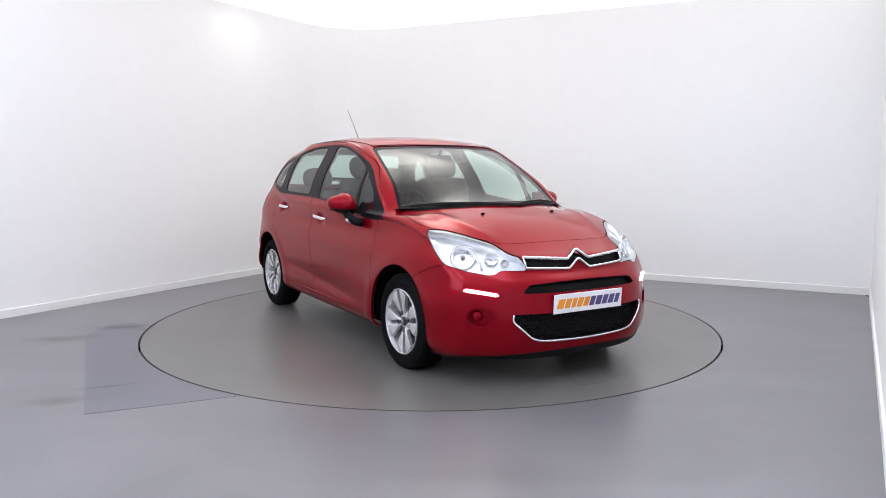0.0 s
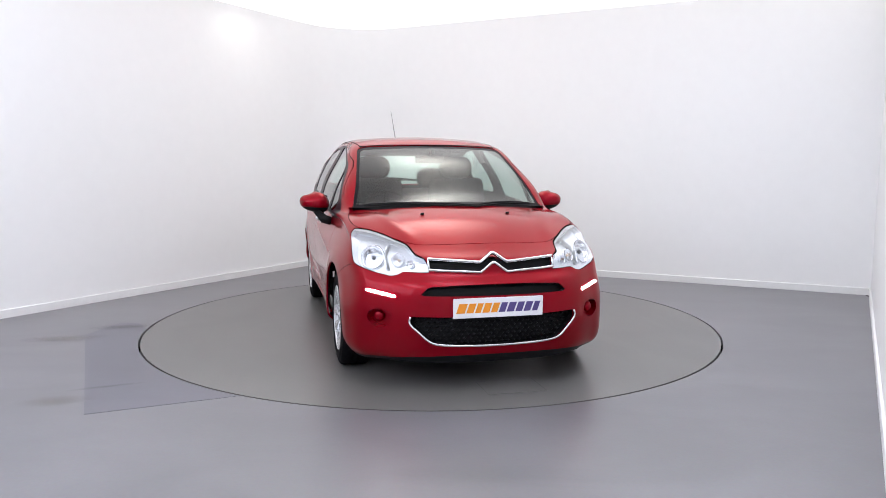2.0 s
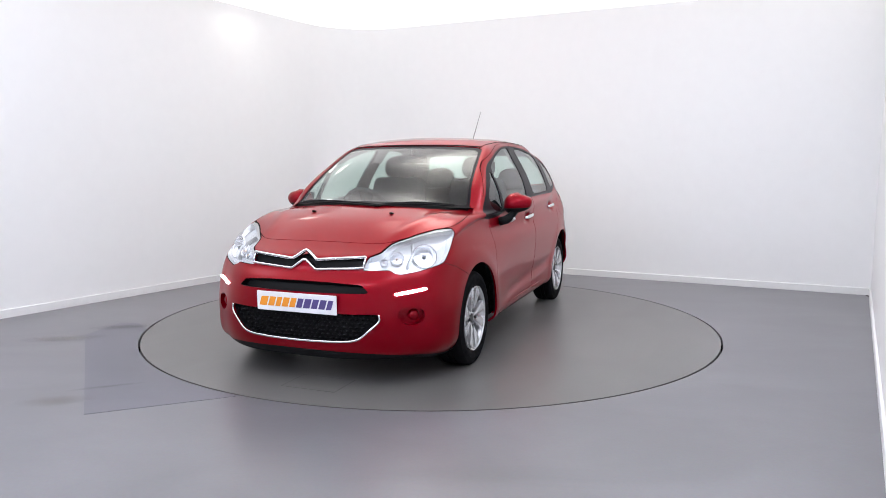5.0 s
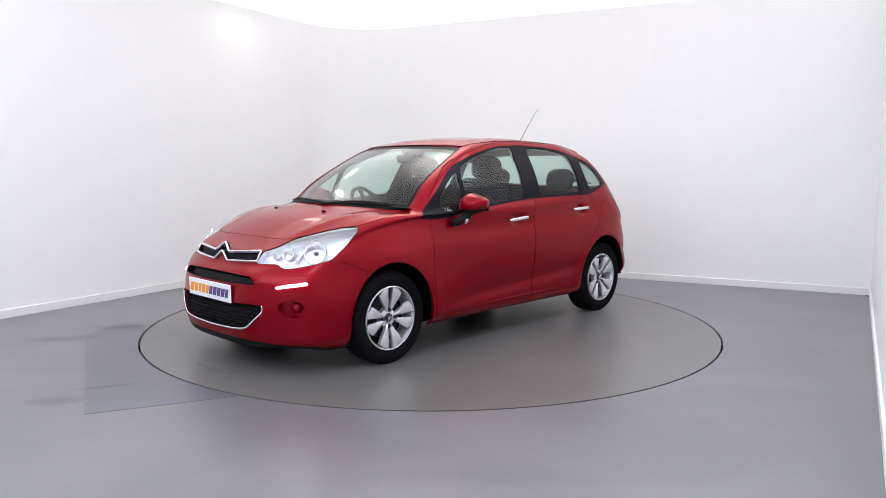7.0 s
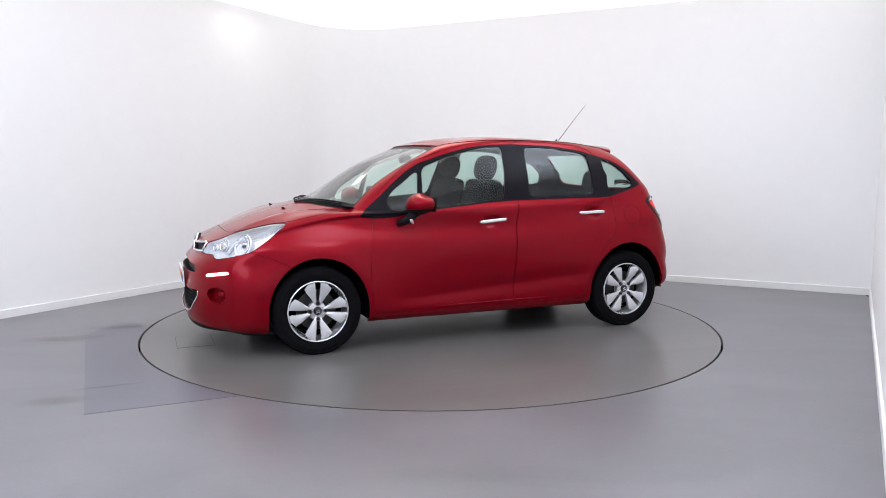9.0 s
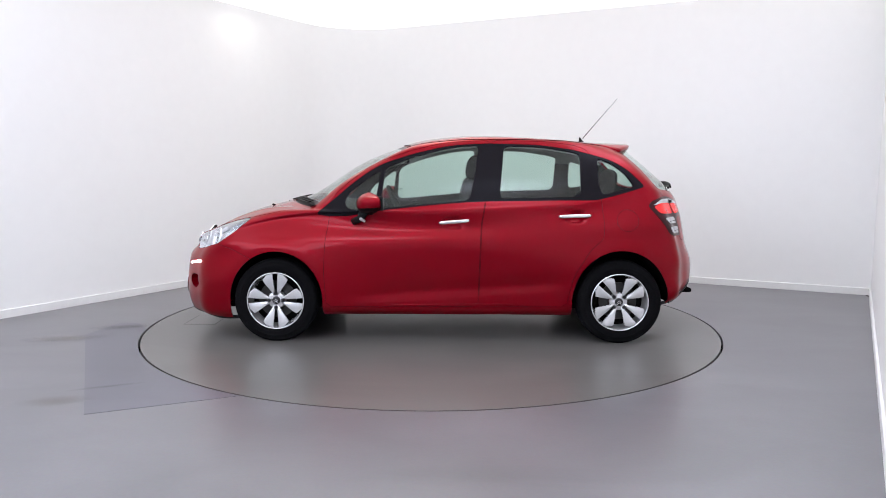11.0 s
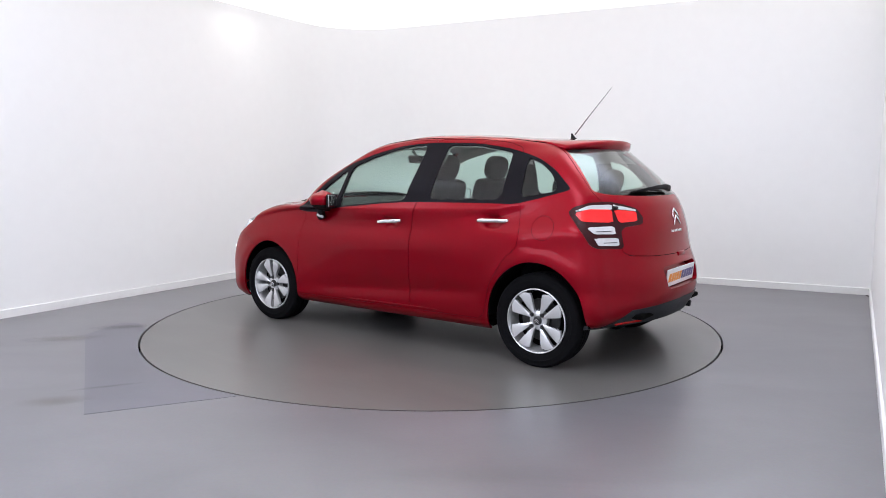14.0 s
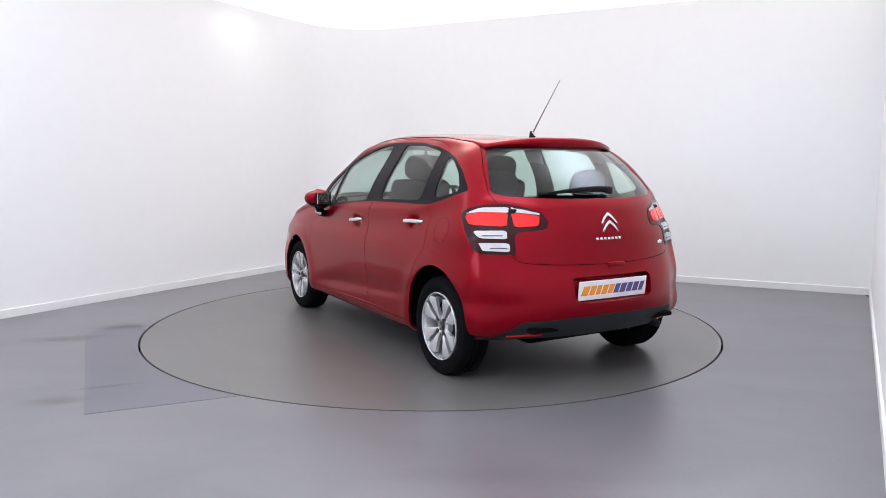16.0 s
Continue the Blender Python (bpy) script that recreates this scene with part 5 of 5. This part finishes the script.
# ---- cabin ----
inside_test = lambda p, k, q: k in (PAINTED, TRIMMED, SEAM, TAIL, RED_OUT, RED_IN, BAND, CLEAR_A, CLEAR_B) and p not in (HOOD, FBUMP, RBUMP) and -1.75 < q.calc_center_median().x < 0.98
part("inner_trim", piece(lambda p, k, q: inside_test(p, k, q) and 0.25 < q.calc_center_median().z < 1.36, 0.022, 0.0), DASH, body, "dark inner trim")
part("headlining", piece(lambda p, k, q: inside_test(p, k, q) and q.calc_center_median().z >= 1.30, 0.030, 0.0), LINING, body, "light grey headlining")
bm = bmesh.new()
profile = [(1.06, 0.985), (0.86, 0.965), (0.70, 0.955), (0.60, 0.93), (0.55, 0.87), (0.58, 0.75), (0.66, 0.60), (0.80, 0.30), (1.0, 0.30)]
rows = []
for i in range(25):
    y = -0.70 + 1.40 * i / 24
    hump = math.exp(-((y + 0.35) / 0.17) ** 4)
    rows.append([bm.verts.new((x - 0.28 * max(0, abs(y) - 0.45) * (x > 0.9) + (0.03 if x < 0.75 else 0) * -hump, y, z + 0.055 * hump * math.exp(-((x - 0.66) / 0.12) ** 2))) for x, z in profile])
for a, b in zip(rows, rows[1:]):
    for j in range(len(profile) - 1):
        bm.faces.new((a[j], a[j + 1], b[j + 1], b[j]))
dash = part("dashboard", bm, DASH, body, "dark grey dashboard")
wheel_ring = bmesh.new()
major, minor = 0.178, 0.016
rows = [[wheel_ring.verts.new(((major + minor * math.cos(b)) * math.cos(a), (major + minor * math.cos(b)) * math.sin(a), minor * math.sin(b))) for b in (2 * math.pi * j / 10 for j in range(10))] for a in (2 * math.pi * i / 40 for i in range(40))]
for i in range(40):
    for j in range(10):
        wheel_ring.faces.new((rows[i][j], rows[(i + 1) % 40][j], rows[(i + 1) % 40][(j + 1) % 10], rows[i][(j + 1) % 10]))
add(wheel_ring, block(0.12, 0.15, 0.05, 0.03, 3, pose(0, 0, -0.01)))
for a in (0, 180, 270):
    add(wheel_ring, block(0.15, 0.04, 0.018, 0.006, 2, pose(0, 0, 0, 0, 0, a) @ pose(0.10, 0, -0.004)))
bmesh.ops.transform(wheel_ring, matrix=pose(0.44, -0.36, 0.925, 0, 0, 0) @ Matrix.Rotation(radians(-62), 4, "Y") @ Matrix.Rotation(radians(90), 4, "Z"), verts=wheel_ring.verts)
part("steering_wheel", wheel_ring, DASH, dash, "black steering wheel")
part("steering_column", sweep([Vector((0.45, -0.36, 0.92)), Vector((0.70, -0.36, 0.80))], 0.09, 0.09), DASH, dash)
part("inner_mirror", block(0.035, 0.225, 0.065, 0.018, 3, pose(0.335, 0, 1.315, 0, 12, 0)), DASH, body, "cabin mirror")
part("mirror_stalk", sweep([Vector((0.34, 0, 1.33)), Vector((0.385, 0, 1.385))], 0.022, 0.018), DASH, body)
part("centre_console", block(0.75, 0.20, 0.25, 0.04, 3, pose(0.35, 0, 0.42)), DASH, body)


def padded(sx, sy, sz, m, crown=0.02, r=0.05):
    bm = block(sx, sy, sz, r, 4)
    bmesh.ops.subdivide_edges(bm, edges=[e for e in bm.edges if e.calc_length() > 0.12], cuts=3, use_grid_fill=True)
    for v in bm.verts:
        v.co.x += math.copysign(crown, v.co.x) * (1 - (2 * v.co.y / sy) ** 2) * 0.5
        v.co.y *= 1 - 0.16 * max(0, v.co.z / sz)
    bmesh.ops.transform(bm, matrix=m, verts=bm.verts)
    return bm


def cushion(a, b, c, m, power=2.7):
    """A plump rounded pad."""
    bm = bmesh.new()
    bmesh.ops.create_uvsphere(bm, u_segments=24, v_segments=14, radius=1)
    for v in bm.verts:
        k = (abs(v.co.x) ** power + abs(v.co.y) ** power + abs(v.co.z) ** power) ** (1 / power)
        v.co = Vector((v.co.x / k * a, v.co.y / k * b, v.co.z / k * c))
    bmesh.ops.transform(bm, matrix=m, verts=bm.verts)
    return bm


def seat(x, y, w, back_h, head_z, lean, name="front_seat", heads=(0.0,), depth=0.50):
    back = pose(x - 0.02, y, 0.50, 0, -lean, 0)
    base = part(name, padded(depth, w, 0.16, pose(x + depth / 2 - 0.03, y, 0.43, 0, -6, 0)), CLOTH, body, "dark grey cloth seat")
    part("backrest", padded(0.13, w, back_h, back @ pose(0, 0, back_h / 2)), CLOTH, base)
    for hy in heads:
        hr = back @ pose(0.015, hy, head_z)
        part("headrest", cushion(0.060, 0.140, 0.098, hr), CLOTH, base)
        for o in (-0.06, 0.06):
            part("headrest_post", sweep([(hr @ Vector((0, o, -0.16))), (hr @ Vector((0, o, -0.05)))], 0.012, 0.012), STEEL, base)
    return base


seat(-0.03, 0.355, 0.50, 0.675, 0.765, 13)
seat(-0.03, -0.355, 0.50, 0.675, 0.765, 13)
seat(-1.02, 0.0, 1.22, 0.56, 0.665, 16, "rear_seat", (0.37, -0.37), 0.45)
part("parcel_shelf", block(0.45, 1.16, 0.02, 0.008, 2, pose(-1.42, 0, 1.01)), DASH, body, "dark parcel shelf")


# ---- motion: the turntable starts from rest, then turns at a steady pace ----
def heading(t):
    return -59.34 - 1.1 * t * t if t < 0 else float(smooth_interp(np.array(t), [(0, -59.34), (0.5, -61.36), (1.0, -65.29), (1.5, -70.6), (2.0, -76.69), (3.0, STEADY + RATE * 3), (16.0, STEADY + RATE * 16)]))


STEADY, RATE = -53.33, -11.68
OFF = Vector((-0.1264, -0.0751, 0.0))


def motions():
    times = [i * 0.5 for i in range(33)]
    walk(turntable, [(t, pose(0, 0, 0, 0, 0, heading(t))) for t in times])
    walk(car, [(t, Matrix.Translation(Matrix.Rotation(radians(heading(t)), 4, "Z") @ OFF) @ pose(0, 0, 0, 0, 0, heading(t))) for t in times])


motions()
